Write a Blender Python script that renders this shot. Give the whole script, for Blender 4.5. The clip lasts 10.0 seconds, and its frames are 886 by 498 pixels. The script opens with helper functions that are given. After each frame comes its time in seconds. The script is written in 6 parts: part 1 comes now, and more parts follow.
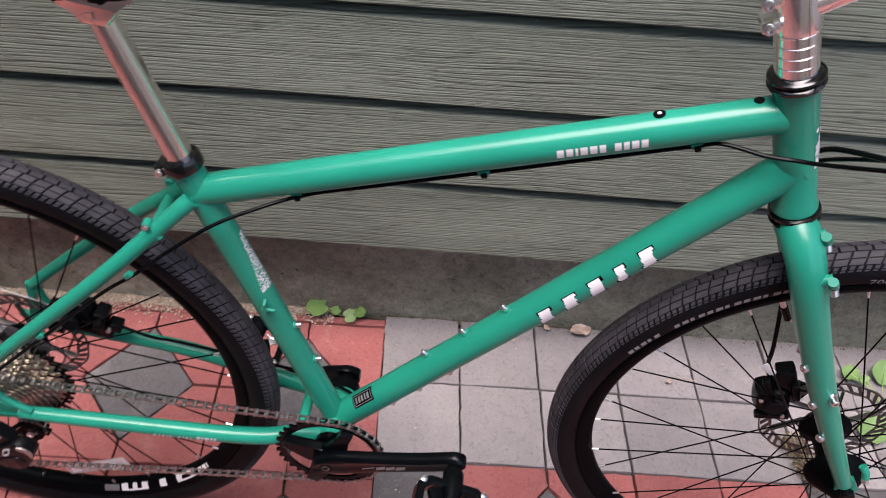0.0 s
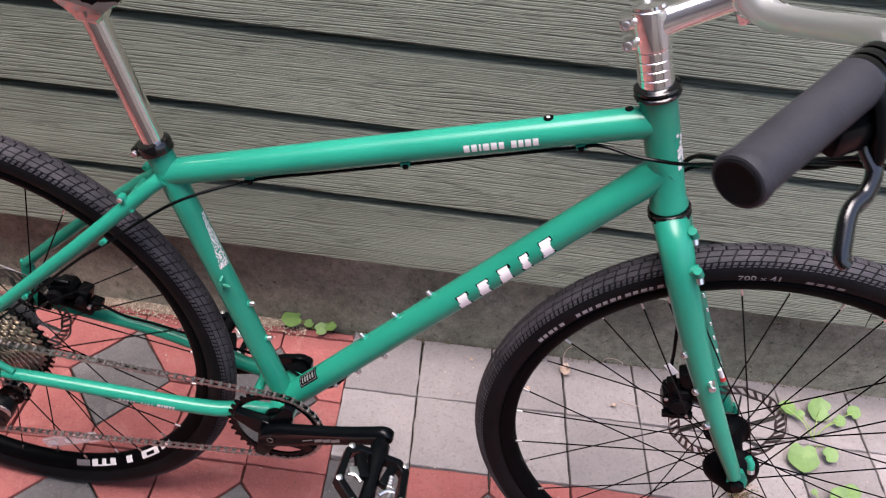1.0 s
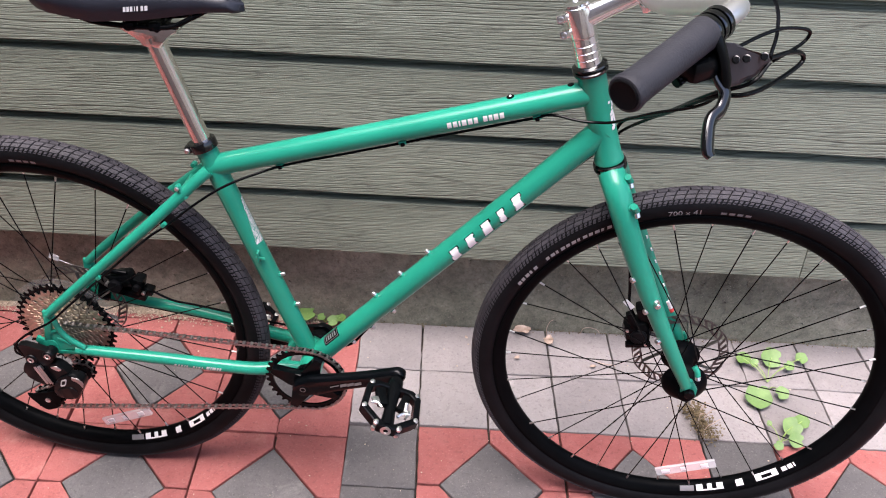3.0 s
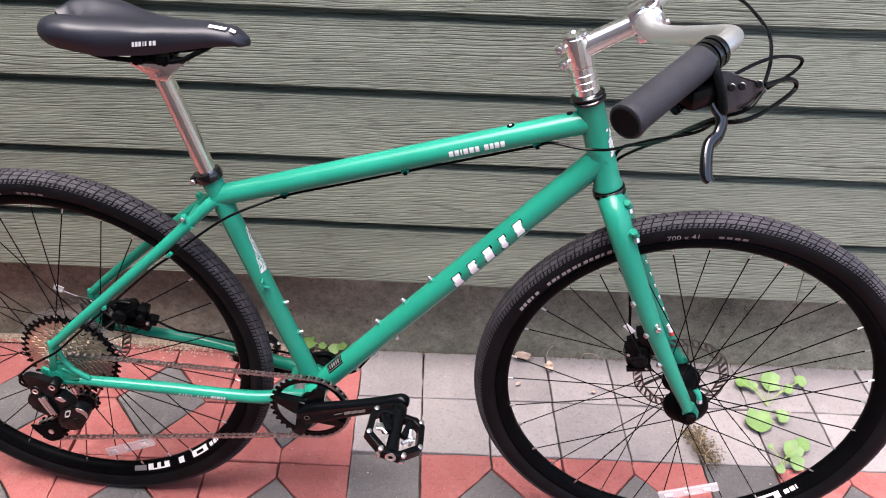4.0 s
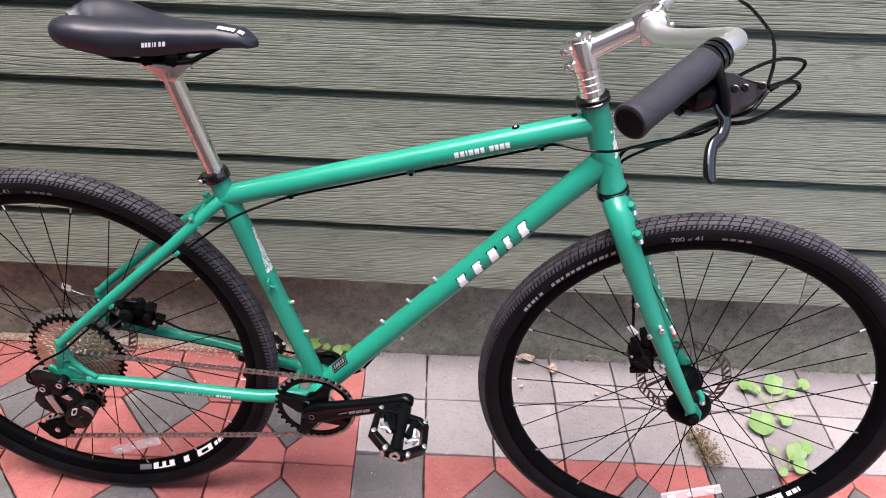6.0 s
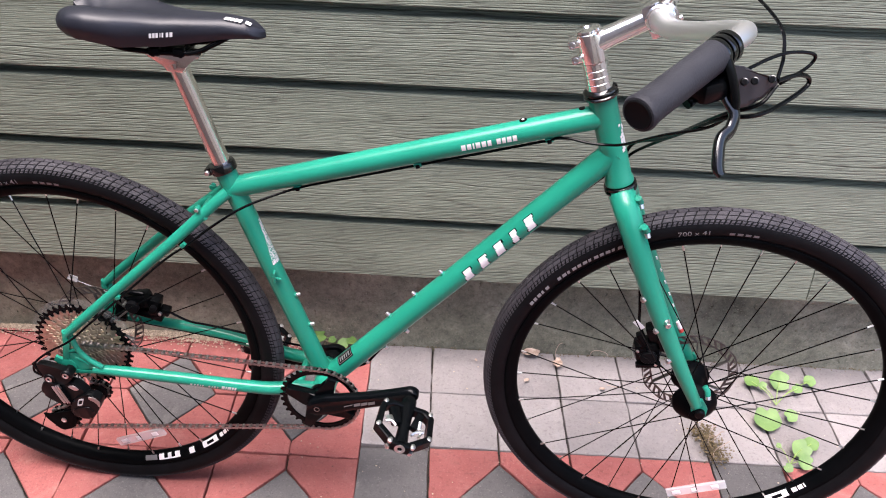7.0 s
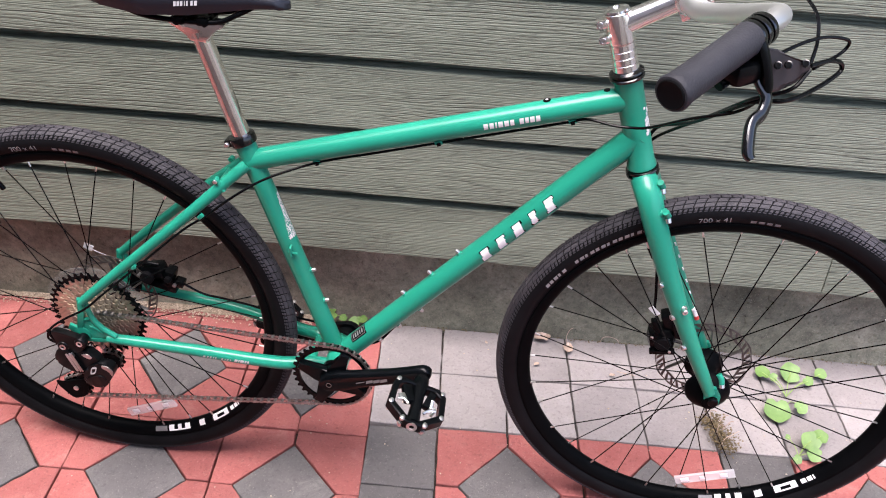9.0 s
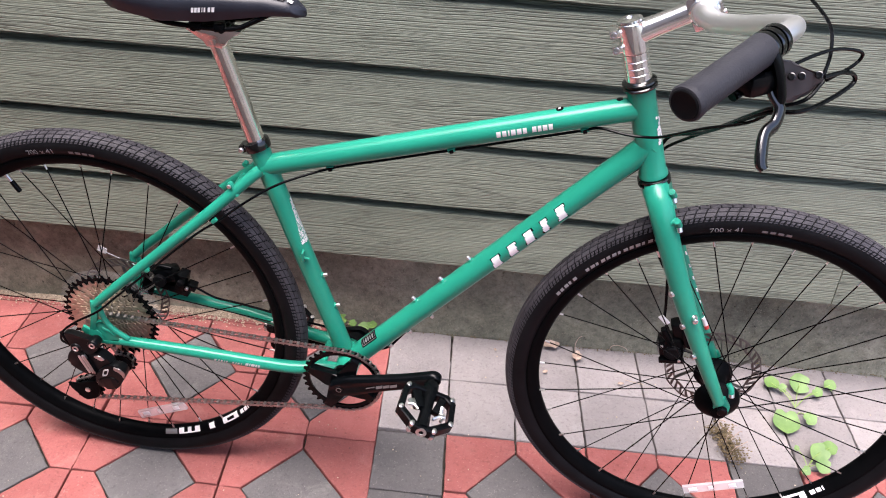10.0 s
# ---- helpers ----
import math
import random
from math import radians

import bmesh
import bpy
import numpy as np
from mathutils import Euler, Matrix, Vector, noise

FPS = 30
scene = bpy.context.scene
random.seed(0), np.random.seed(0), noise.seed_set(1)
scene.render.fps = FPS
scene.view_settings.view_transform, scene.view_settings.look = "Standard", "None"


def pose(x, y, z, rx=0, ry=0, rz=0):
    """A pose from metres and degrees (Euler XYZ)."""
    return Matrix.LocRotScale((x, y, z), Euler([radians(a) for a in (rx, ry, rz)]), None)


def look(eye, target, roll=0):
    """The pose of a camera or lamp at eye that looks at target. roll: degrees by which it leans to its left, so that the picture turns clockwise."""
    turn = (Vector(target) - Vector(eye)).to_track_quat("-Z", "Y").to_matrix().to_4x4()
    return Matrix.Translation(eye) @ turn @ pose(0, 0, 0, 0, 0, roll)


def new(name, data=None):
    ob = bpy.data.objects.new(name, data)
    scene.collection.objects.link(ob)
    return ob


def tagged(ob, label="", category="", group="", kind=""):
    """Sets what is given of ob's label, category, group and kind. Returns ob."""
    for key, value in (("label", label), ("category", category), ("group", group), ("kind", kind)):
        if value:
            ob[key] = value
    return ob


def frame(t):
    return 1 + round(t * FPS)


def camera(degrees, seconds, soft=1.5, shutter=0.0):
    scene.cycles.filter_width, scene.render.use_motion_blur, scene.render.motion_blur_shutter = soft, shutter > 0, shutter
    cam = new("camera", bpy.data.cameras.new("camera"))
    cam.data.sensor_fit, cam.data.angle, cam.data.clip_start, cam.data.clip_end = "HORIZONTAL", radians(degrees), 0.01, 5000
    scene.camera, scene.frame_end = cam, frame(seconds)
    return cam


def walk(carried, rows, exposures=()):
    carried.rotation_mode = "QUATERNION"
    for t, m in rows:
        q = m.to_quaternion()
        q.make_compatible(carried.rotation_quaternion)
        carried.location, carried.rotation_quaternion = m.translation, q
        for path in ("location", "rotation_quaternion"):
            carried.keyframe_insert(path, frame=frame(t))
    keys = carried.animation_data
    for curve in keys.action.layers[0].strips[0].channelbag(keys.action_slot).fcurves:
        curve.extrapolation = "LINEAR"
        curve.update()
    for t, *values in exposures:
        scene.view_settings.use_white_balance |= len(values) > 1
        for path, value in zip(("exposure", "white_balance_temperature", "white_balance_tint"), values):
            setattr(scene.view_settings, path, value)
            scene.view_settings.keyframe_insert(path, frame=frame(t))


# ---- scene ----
cam = camera(57.1, 10.0, 1.05, 0.3)
# seconds, x, y, z, yaw, pitch, roll
ROWS = [
    (0.0, 0.0308, -0.5996, 1.2279, 1.43, -44.65, 2.83),
    (0.2, 0.0195, -0.6432, 1.2483, 1.71, -44.13, 4.59),
    (0.5, 0.0350, -0.7009, 1.2615, 1.27, -42.42, 5.13),
    (0.7, 0.0744, -0.7200, 1.2616, 1.25, -41.32, 4.75),
    (1.0, 0.1468, -0.7491, 1.2496, 3.63, -39.74, 4.47),
    (1.2, 0.1890, -0.7629, 1.2431, 5.42, -39.78, 4.41),
    (1.5, 0.2066, -0.8060, 1.2562, 9.15, -40.03, 4.01),
    (1.7, 0.2001, -0.8326, 1.2554, 10.60, -38.77, 4.17),
    (2.0, 0.1837, -0.8877, 1.2734, 9.80, -37.99, 3.66),
    (2.2, 0.1711, -0.9248, 1.2850, 7.80, -37.62, 3.09),
    (2.5, 0.1629, -0.9693, 1.2859, 4.94, -37.22, 1.95),
    (2.7, 0.1629, -0.9936, 1.2944, 3.32, -36.90, 1.52),
    (3.8, 0.1483, -1.0303, 1.3186, 2.42, -34.77, 0.79),
    (4.0, 0.1492, -1.0324, 1.3139, 2.37, -34.35, 0.69),
    (4.5, 0.1529, -1.0373, 1.3113, 2.47, -34.35, 0.31),
    (5.0, 0.1477, -1.0409, 1.3138, 2.61, -34.27, 0.56),
    (5.5, 0.1478, -1.0434, 1.3141, 2.50, -33.95, 0.76),
    (7.0, 0.1465, -1.0437, 1.3102, 3.13, -34.38, 0.92),
    (7.5, 0.1474, -1.0431, 1.3072, 3.15, -34.53, 0.96),
    (8.0, 0.1418, -1.0451, 1.3051, 3.28, -34.64, 1.04),
    (8.5, 0.1307, -1.0447, 1.3006, 3.37, -35.10, 1.91),
    (9.0, 0.1291, -1.0457, 1.2997, 3.61, -35.46, 2.41),
    (9.5, 0.1244, -1.0512, 1.3044, 4.13, -35.23, 2.68),
    (10.0, 0.1236, -1.0520, 1.3027, 4.28, -34.99, 2.66),
]
WAY = [(t, pose(x, y, z) @ pose(0, 0, 0, 0, 0, yaw) @ pose(0, 0, 0, 90 + pitch) @ pose(0, 0, 0, 0, 0, roll)) for t, x, y, z, yaw, pitch, roll in ROWS]
walk(cam, WAY, [(0.0, 1.86, 6500, 20), (1.0, 2.05, 6550, 21), (2.0, 2.12, 6550, 20), (4.0, 2.36, 6550, 19), (10.0, 2.36, 6550, 19)])

# ---- light: bright overcast sky, narrowed by added unseen walls ----
world = bpy.data.worlds.new("overcast_sky")
scene.world = world
world.use_nodes = True
wn, wl = world.node_tree.nodes, world.node_tree.links
sky = wn.new("ShaderNodeTexSky")
sky.sky_type, sky.sun_disc = "NISHITA", False
sky.sun_elevation, sky.sun_rotation = radians(77), radians(204)
sky.air_density, sky.dust_density, sky.ozone_density = 1.0, 4.0, 2.0
wl.new(sky.outputs[0], wn["Background"].inputs[0])
wn["Background"].inputs[1].default_value = 0.11
sun_data = bpy.data.lights.new("sun", "SUN")
sun_data.energy, sun_data.angle, sun_data.color = 1.5, radians(45), (1.0, 0.98, 0.95)
sun = new("sun", sun_data)
sun.matrix_world = look((-0.45, -1.0, 4.8), (0, 0, 0))


# ---- materials ----
def mat(name, color=(0.5, 0.5, 0.5), rough=0.5, metal=0.0, coat=0.0, spec=0.5):
    m = bpy.data.materials.new(name)
    m.use_nodes = True
    b = m.node_tree.nodes["Principled BSDF"]
    b.inputs["Base Color"].default_value = (*color, 1)
    b.inputs["Roughness"].default_value = rough
    b.inputs["Metallic"].default_value = metal
    b.inputs["Coat Weight"].default_value = coat
    b.inputs["Coat Roughness"].default_value = 0.06
    b.inputs["Specular IOR Level"].default_value = spec
    return m


def nodes_of(m):
    t = m.node_tree
    return t.nodes, t.links, t.nodes["Principled BSDF"]


def coords(m, scale=(1, 1, 1), random_shift=False):
    n, l, _ = nodes_of(m)
    c = n.new("ShaderNodeTexCoord")
    mp = n.new("ShaderNodeMapping")
    mp.inputs["Scale"].default_value = scale
    l.new(c.outputs["Object"], mp.inputs["Vector"])
    if random_shift:
        info, mul = n.new("ShaderNodeObjectInfo"), n.new("ShaderNodeVectorMath")
        comb = n.new("ShaderNodeCombineXYZ")
        mul.operation = "SCALE"
        mul.inputs["Scale"].default_value = 37.0
        for i in range(3):
            l.new(info.outputs["Random"], comb.inputs[i])
        l.new(comb.outputs[0], mul.inputs[0])
        l.new(mul.outputs[0], mp.inputs["Location"])
    return mp.outputs[0]


def noise_tex(m, vec, scale, detail=4.0, rough=0.55, distort=0.0):
    n, l, _ = nodes_of(m)
    t = n.new("ShaderNodeTexNoise")
    t.inputs["Scale"].default_value, t.inputs["Detail"].default_value = scale, detail
    t.inputs["Roughness"].default_value, t.inputs["Distortion"].default_value = rough, distort
    l.new(vec, t.inputs["Vector"])
    return t.outputs[0]


def ramp(m, fac, stops):
    n, l, _ = nodes_of(m)
    r = n.new("ShaderNodeValToRGB")
    e = r.color_ramp.elements
    while len(e) < len(stops):
        e.new(0.5)
    for el, (p, c) in zip(e, stops):
        el.position = p
        el.color = (*c, 1) if isinstance(c, tuple) else (c, c, c, 1)
    l.new(fac, r.inputs[0])
    return r.outputs[0]


def mix(m, kind, fac, a, b):
    n, l, _ = nodes_of(m)
    x = n.new("ShaderNodeMix")
    x.data_type, x.blend_type = "RGBA", kind
    for sock, v in ((x.inputs[0], fac), (x.inputs[6], a), (x.inputs[7], b)):
        if isinstance(v, (int, float)):
            sock.default_value = v
        elif isinstance(v, tuple):
            sock.default_value = (*v, 1)
        else:
            l.new(v, sock)
    return x.outputs[2]


def bump(m, height, strength, distance, under=None):
    n, l, b = nodes_of(m)
    k = n.new("ShaderNodeBump")
    k.inputs["Strength"].default_value, k.inputs["Distance"].default_value = strength, distance
    l.new(height, k.inputs["Height"])
    if under is not None:
        l.new(under, k.inputs["Normal"])
    l.new(k.outputs[0], b.inputs["Normal"])
    return k.outputs[0]


def set_color(m, out):
    n, l, b = nodes_of(m)
    l.new(out, b.inputs["Base Color"])


def set_rough(m, out):
    n, l, b = nodes_of(m)
    l.new(out, b.inputs["Roughness"])


def mottled(name, dark, light, scale, rough, metal=0.0, coat=0.0, bump_d=0.0, bump_scale=None):
    m = mat(name, dark, rough, metal, coat)
    v = coords(m)
    f = noise_tex(m, v, scale, 5)
    set_color(m, ramp(m, f, [(0.3, dark), (0.7, light)]))
    if bump_d:
        bump(m, noise_tex(m, v, bump_scale or scale * 4, 3), 0.6, bump_d)
    return m


GREEN = mat("green_gloss_paint", (0.006, 0.26, 0.17), 0.3, 0.0, 0.45)
_v = coords(GREEN)
set_color(GREEN, ramp(GREEN, noise_tex(GREEN, _v, 9.0, 3), [(0.3, (0.006, 0.206, 0.134)), (0.7, (0.008, 0.236, 0.154))]))
nodes_of(GREEN)[2].inputs["Specular IOR Level"].default_value = 0.15
nodes_of(GREEN)[2].inputs["Coat Roughness"].default_value = 0.22
nodes_of(GREEN)[2].inputs["Coat IOR"].default_value = 1.5
bump(GREEN, noise_tex(GREEN, _v, 120.0, 2), 0.05, 0.0002)
RUBBER = mottled("tyre_rubber", (0.024, 0.0228, 0.0265), (0.052, 0.049, 0.055), 24.0, 0.60, bump_d=0.0003, bump_scale=420.0)
SIDEWALL = mottled("tyre_sidewall", (0.0030, 0.0031, 0.0036), (0.0062, 0.0063, 0.0072), 18.0, 0.5, bump_d=0.0002, bump_scale=300.0)
GRIP = mottled("grip_rubber", (0.020, 0.0205, 0.0245), (0.030, 0.031, 0.036), 30.0, 0.58, bump_d=0.0009, bump_scale=420.0)
BLACK = mottled("black_anodised", (0.0010, 0.0014, 0.0017), (0.0024, 0.0029, 0.0034), 40.0, 0.26)
for _m in (RUBBER, SIDEWALL, GRIP):
    nodes_of(_m)[2].inputs["Specular IOR Level"].default_value = 0.18
nodes_of(SIDEWALL)[2].inputs["Specular IOR Level"].default_value = 0.07
nodes_of(BLACK)[2].inputs["Specular IOR Level"].default_value = 0.10
RIM = mottled("black_rim", (0.0010, 0.0014, 0.0017), (0.002, 0.0024, 0.0028), 40.0, 0.5)
nodes_of(RIM)[2].inputs["Specular IOR Level"].default_value = 0.03
CRANK = mottled("black_forged_alloy", (0.0006, 0.0012, 0.0016), (0.0016, 0.0022, 0.0028), 40.0, 0.24)
nodes_of(CRANK)[2].inputs["Specular IOR Level"].default_value = 0.13
BLACK_GLOSS = mat("black_gloss", (0.0012, 0.0013, 0.0014), 0.16, 0.0, 0.3, 0.5)
MECH = mottled("black_mech_paint", (0.0010, 0.0014, 0.0018), (0.0022, 0.0027, 0.0032), 60.0, 0.34)
nodes_of(MECH)[2].inputs["Specular IOR Level"].default_value = 0.2
BLACK_SATIN = mottled("black_satin_lever", (0.022, 0.0215, 0.024), (0.034, 0.033, 0.036), 20.0, 0.48)
nodes_of(BLACK_SATIN)[2].inputs["Specular IOR Level"].default_value = 0.3
SADDLE = mottled("saddle_cover", (0.0075, 0.0090, 0.0142), (0.0125, 0.0142, 0.0212), 14.0, 0.44, bump_d=0.0002, bump_scale=500.0)
nodes_of(SADDLE)[2].inputs["Specular IOR Level"].default_value = 0.4
SILVER = mottled("polished_alloy", (0.90, 0.88, 0.86), (0.97, 0.95, 0.93), 20.0, 0.16, 1.0)
POST = mottled("satin_alloy", (0.88, 0.82, 0.76), (0.95, 0.89, 0.83), 26.0, 0.12, 1.0)
BAR_ALLOY = mottled("satin_bar_alloy", (0.90, 0.90, 0.89), (0.96, 0.96, 0.95), 20.0, 0.38, 1.0)
PIN = mat("worn_steel_pin", (0.45, 0.44, 0.43), 0.42, 1.0)
BOLT = mat("steel_bolt", (0.72, 0.71, 0.70), 0.28, 1.0)
STEEL = mottled("cog_steel", (0.45, 0.40, 0.325), (0.66, 0.60, 0.50), 60.0, 0.34, 1.0)
CHAIN = mottled("chain_steel", (0.30, 0.29, 0.285), (0.52, 0.50, 0.485), 200.0, 0.36, 1.0)
ROTOR = mottled("rotor_steel", (0.075, 0.068, 0.064), (0.15, 0.137, 0.128), 40.0, 0.45, 0.75)
WHITE = mat("white_print", (0.78, 0.77, 0.76), 0.45)
DIM_PRINT = mat("dim_print", (0.16, 0.155, 0.155), 0.4)
TYRE_PRINT = mat("tyre_print", (0.27, 0.27, 0.27), 0.5)
EMBLEM = mat("pale_emblem", (0.62, 0.62, 0.61), 0.5)
GREY_PRINT = mat("grey_print", (0.42, 0.41, 0.41), 0.5)
RED_PRINT = mat("red_print", (0.6, 0.06, 0.05), 0.5)
CLEAR = mat("clear_plastic", (0.95, 0.95, 0.95), 0.12)
nodes_of(CLEAR)[2].inputs["Alpha"].default_value = 0.32
GUARD = mat("clear_thin_plastic", (0.9, 0.9, 0.9), 0.1)
nodes_of(GUARD)[2].inputs["Alpha"].default_value = 0.035

SIDING = mat("painted_siding", (0.16, 0.185, 0.145), 0.6, spec=0.35)
_n, _l = nodes_of(SIDING)[:2]


def wood_lines(zoom, distort, thin):
    """Fine wavy grain lines along the board."""
    w = _n.new("ShaderNodeTexWave")
    w.wave_type, w.bands_direction, w.wave_profile = "BANDS", "Z", "SIN"
    w.inputs["Scale"].default_value = 2.0
    w.inputs["Distortion"].default_value = distort
    w.inputs["Detail"].default_value = 1.5
    w.inputs["Detail Scale"].default_value = 0.8
    w.inputs["Detail Roughness"].default_value = 0.45
    _l.new(coords(SIDING, zoom, True), w.inputs["Vector"])
    return ramp(SIDING, w.outputs[1], [(0.0, 0.0), (thin * 0.4, 0.45), (thin, 1.0)])


_patch = ramp(SIDING, noise_tex(SIDING, coords(SIDING, (1.6, 3, 13), True), 1.0, 4), [(0.36, 0.05), (0.64, 1.0)])
_wide = mix(SIDING, "MIX", _patch, (0.92, 0.92, 0.92), wood_lines((2.6, 5, 22), 10.0, 0.32))
_thin = mix(SIDING, "MIX", 0.6, (1.0, 1.0, 1.0), wood_lines((3.6, 8, 44), 8.0, 0.36))
_grain = mix(SIDING, "MULTIPLY", 1.0, _wide, _thin)
_fine = noise_tex(SIDING, coords(SIDING, (7, 40, 420), True), 1.0, 4)
_h = mix(SIDING, "MIX", 0.2, _grain, _fine)
bump(SIDING, _h, 0.65, 0.0028)
_tone = noise_tex(SIDING, coords(SIDING, (1.6, 4, 9), True), 1.0, 4)
_c = ramp(SIDING, _tone, [(0.3, (0.149, 0.171, 0.130)), (0.7, (0.196, 0.222, 0.172))])
_c = mix(SIDING, "MULTIPLY", 0.62, _c, ramp(SIDING, _grain, [(0.0, 0.0), (0.8, 1.0)]))
# darker swirls where a knot or a worn patch drinks the paint
_swirl = noise_tex(SIDING, coords(SIDING, (9, 10, 55), True), 1.0, 3, 0.6, 1.8)
_c = mix(SIDING, "MULTIPLY", 0.5, _c, ramp(SIDING, _swirl, [(0.30, 0.35), (0.44, 1.0)]))
_c = mix(SIDING, "MULTIPLY", 0.4, _c, ramp(SIDING, _fine, [(0.3, 0.6), (0.6, 1.0)]))
_spot = noise_tex(SIDING, coords(SIDING, (60, 60, 60), True), 1.0, 2)
_c = mix(SIDING, "MIX", ramp(SIDING, _spot, [(0.785, 0.0), (0.80, 0.5)]), _c, (0.4, 0.4, 0.37))
set_color(SIDING, _c)

CONCRETE = mat("foundation_concrete", (0.13, 0.125, 0.11), 0.9, spec=0.25)
_v = coords(CONCRETE)
_big = noise_tex(CONCRETE, _v, 4.0, 6, 0.65)
_c = ramp(CONCRETE, _big, [(0.3, (0.112, 0.114, 0.086)), (0.52, (0.190, 0.190, 0.146)), (0.75, (0.315, 0.302, 0.240))])
_c = mix(CONCRETE, "MULTIPLY", 1.0, _c, ramp(CONCRETE, noise_tex(CONCRETE, _v, 48.0, 5, 0.7), [(0.35, 0.72), (0.65, 1.2)]))
_pit = noise_tex(CONCRETE, _v, 95.0, 2)
_c = mix(CONCRETE, "MULTIPLY", 0.9, _c, ramp(CONCRETE, _pit, [(0.22, 0.15), (0.31, 1.0)]))
_grit = noise_tex(CONCRETE, _v, 210.0, 3, 0.6)
_c = mix(CONCRETE, "MULTIPLY", 0.45, _c, ramp(CONCRETE, _grit, [(0.30, 0.4), (0.48, 1.0)]))
_c = mix(CONCRETE, "MIX", ramp(CONCRETE, noise_tex(CONCRETE, _v, 300.0, 2), [(0.62, 0.0), (0.72, 0.6)]), _c, (0.36, 0.33, 0.26))
set_color(CONCRETE, _c)
_k = bump(CONCRETE, ramp(CONCRETE, _pit, [(0.25, 0.0), (0.40, 1.0)]), 0.9, 0.003)
bump(CONCRETE, noise_tex(CONCRETE, _v, 34.0, 7, 0.7), 0.8, 0.006, _k)


def paver_material(name, stops, worn, grime):
    m = mat(name, stops[0], 0.8, spec=0.35)
    n, l, b = nodes_of(m)
    v = coords(m, (1, 1, 1), True)
    c = ramp(m, noise_tex(m, v, 11.0, 8, 0.72), [(0.22, stops[0]), (0.55, stops[1]), (0.88, stops[2])])
    # dusty film and blotches at hand size, specks and pores at grain size
    c = mix(m, "MIX", ramp(m, noise_tex(m, v, 14.0, 6, 0.7, 0.6), [(0.56, 0.0), (0.78, 0.3)]), c, worn)
    c = mix(m, "MIX", ramp(m, noise_tex(m, v, 22.0, 5, 0.7), [(0.58, 0.0), (0.76, 0.35)]), c, grime)
    c = mix(m, "MIX", ramp(m, noise_tex(m, v, 230.0, 3), [(0.60, 0.0), (0.74, 0.30)]), c, worn)
    c = mix(m, "MULTIPLY", 0.45, c, ramp(m, noise_tex(m, v, 150.0, 3), [(0.28, 0.45), (0.45, 1.0)]))
    c = mix(m, "MIX", ramp(m, noise_tex(m, v, 75.0, 1), [(0.80, 0.0), (0.82, 0.6)]), c, (0.035, 0.028, 0.022))
    info = n.new("ShaderNodeObjectInfo")
    c = mix(m, "MULTIPLY", 1.0, c, ramp(m, info.outputs["Random"], [(0.0, 0.80), (1.0, 1.10)]))
    set_color(m, c)
    set_rough(m, ramp(m, noise_tex(m, v, 16.0, 4), [(0.3, 0.6), (0.7, 0.9)]))
    bump(m, noise_tex(m, v, 150.0, 6, 0.7), 1.0, 0.0026)
    return m


RED = paver_material("red_paver", ((0.236, 0.067, 0.060), (0.309, 0.098, 0.088), (0.368, 0.138, 0.124)), (0.54, 0.30, 0.26), (0.20, 0.075, 0.06))
GREY = paver_material("grey_paver", ((0.074, 0.070, 0.070), (0.105, 0.099, 0.098), (0.148, 0.140, 0.137)), (0.36, 0.33, 0.31), (0.075, 0.066, 0.060))
PALE = paver_material("pale_grey_paver", ((0.214, 0.194, 0.190), (0.272, 0.247, 0.241), (0.335, 0.305, 0.297)), (0.47, 0.44, 0.42), (0.20, 0.175, 0.16))
SAND = mottled("joint_sand", (0.015, 0.013, 0.010), (0.060, 0.050, 0.038), 60.0, 0.95, bump_d=0.003, bump_scale=220.0)
STONE = mottled("gravel_stone", (0.24, 0.18, 0.125), (0.52, 0.43, 0.33), 90.0, 0.9, bump_d=0.001, bump_scale=300.0)
LEAF = mottled("clover_leaf", (0.075, 0.155, 0.030), (0.135, 0.235, 0.058), 40.0, 0.5)
nodes_of(LEAF)[2].inputs["Transmission Weight"].default_value = 0.0
STEM = mat("weed_stem", (0.20, 0.30, 0.08), 0.6)
DRIFT = mottled("sandy_drift", (0.16, 0.12, 0.085), (0.36, 0.29, 0.215), 120.0, 0.95, bump_d=0.003, bump_scale=350.0)
DRY = mottled("dry_leaf", (0.27, 0.185, 0.135), (0.56, 0.44, 0.36), 60.0, 0.8)
DIRT = mottled("moss_dirt", (0.07, 0.052, 0.026), (0.20, 0.150, 0.080), 120.0, 0.95, bump_d=0.002, bump_scale=300.0)
# tone of the added unseen walls, chosen for their bounce and reflections
UNSEEN_RENDER = mottled("plain_render", (0.30, 0.295, 0.28), (0.38, 0.375, 0.36), 3.0, 0.9, bump_d=0.002, bump_scale=60.0)


# ---- mesh helpers ----
def part(name, bm, material, parent=None, label="", smooth=True, place=None):
    """Link a bmesh as one mesh object under a thing or part."""
    bmesh.ops.recalc_face_normals(bm, faces=bm.faces[:])
    me = bpy.data.meshes.new(name)
    bm.to_mesh(me)
    bm.free()
    me.materials.append(material)
    if smooth:
        me.shade_smooth()
        me.set_sharp_from_angle(angle=radians(38))
    ob = new(name, me)
    if parent is not None:
        ob.parent = parent
    if place is not None:
        ob.matrix_local = place
    if label:
        tagged(ob, label)
    return ob


def again(ob, parent, place):
    """Another object on the same mesh."""
    o = new(ob.name.split(".")[0], ob.data)
    o.parent = parent
    o.matrix_local = place
    return o


def V(*a):
    return Vector(a)


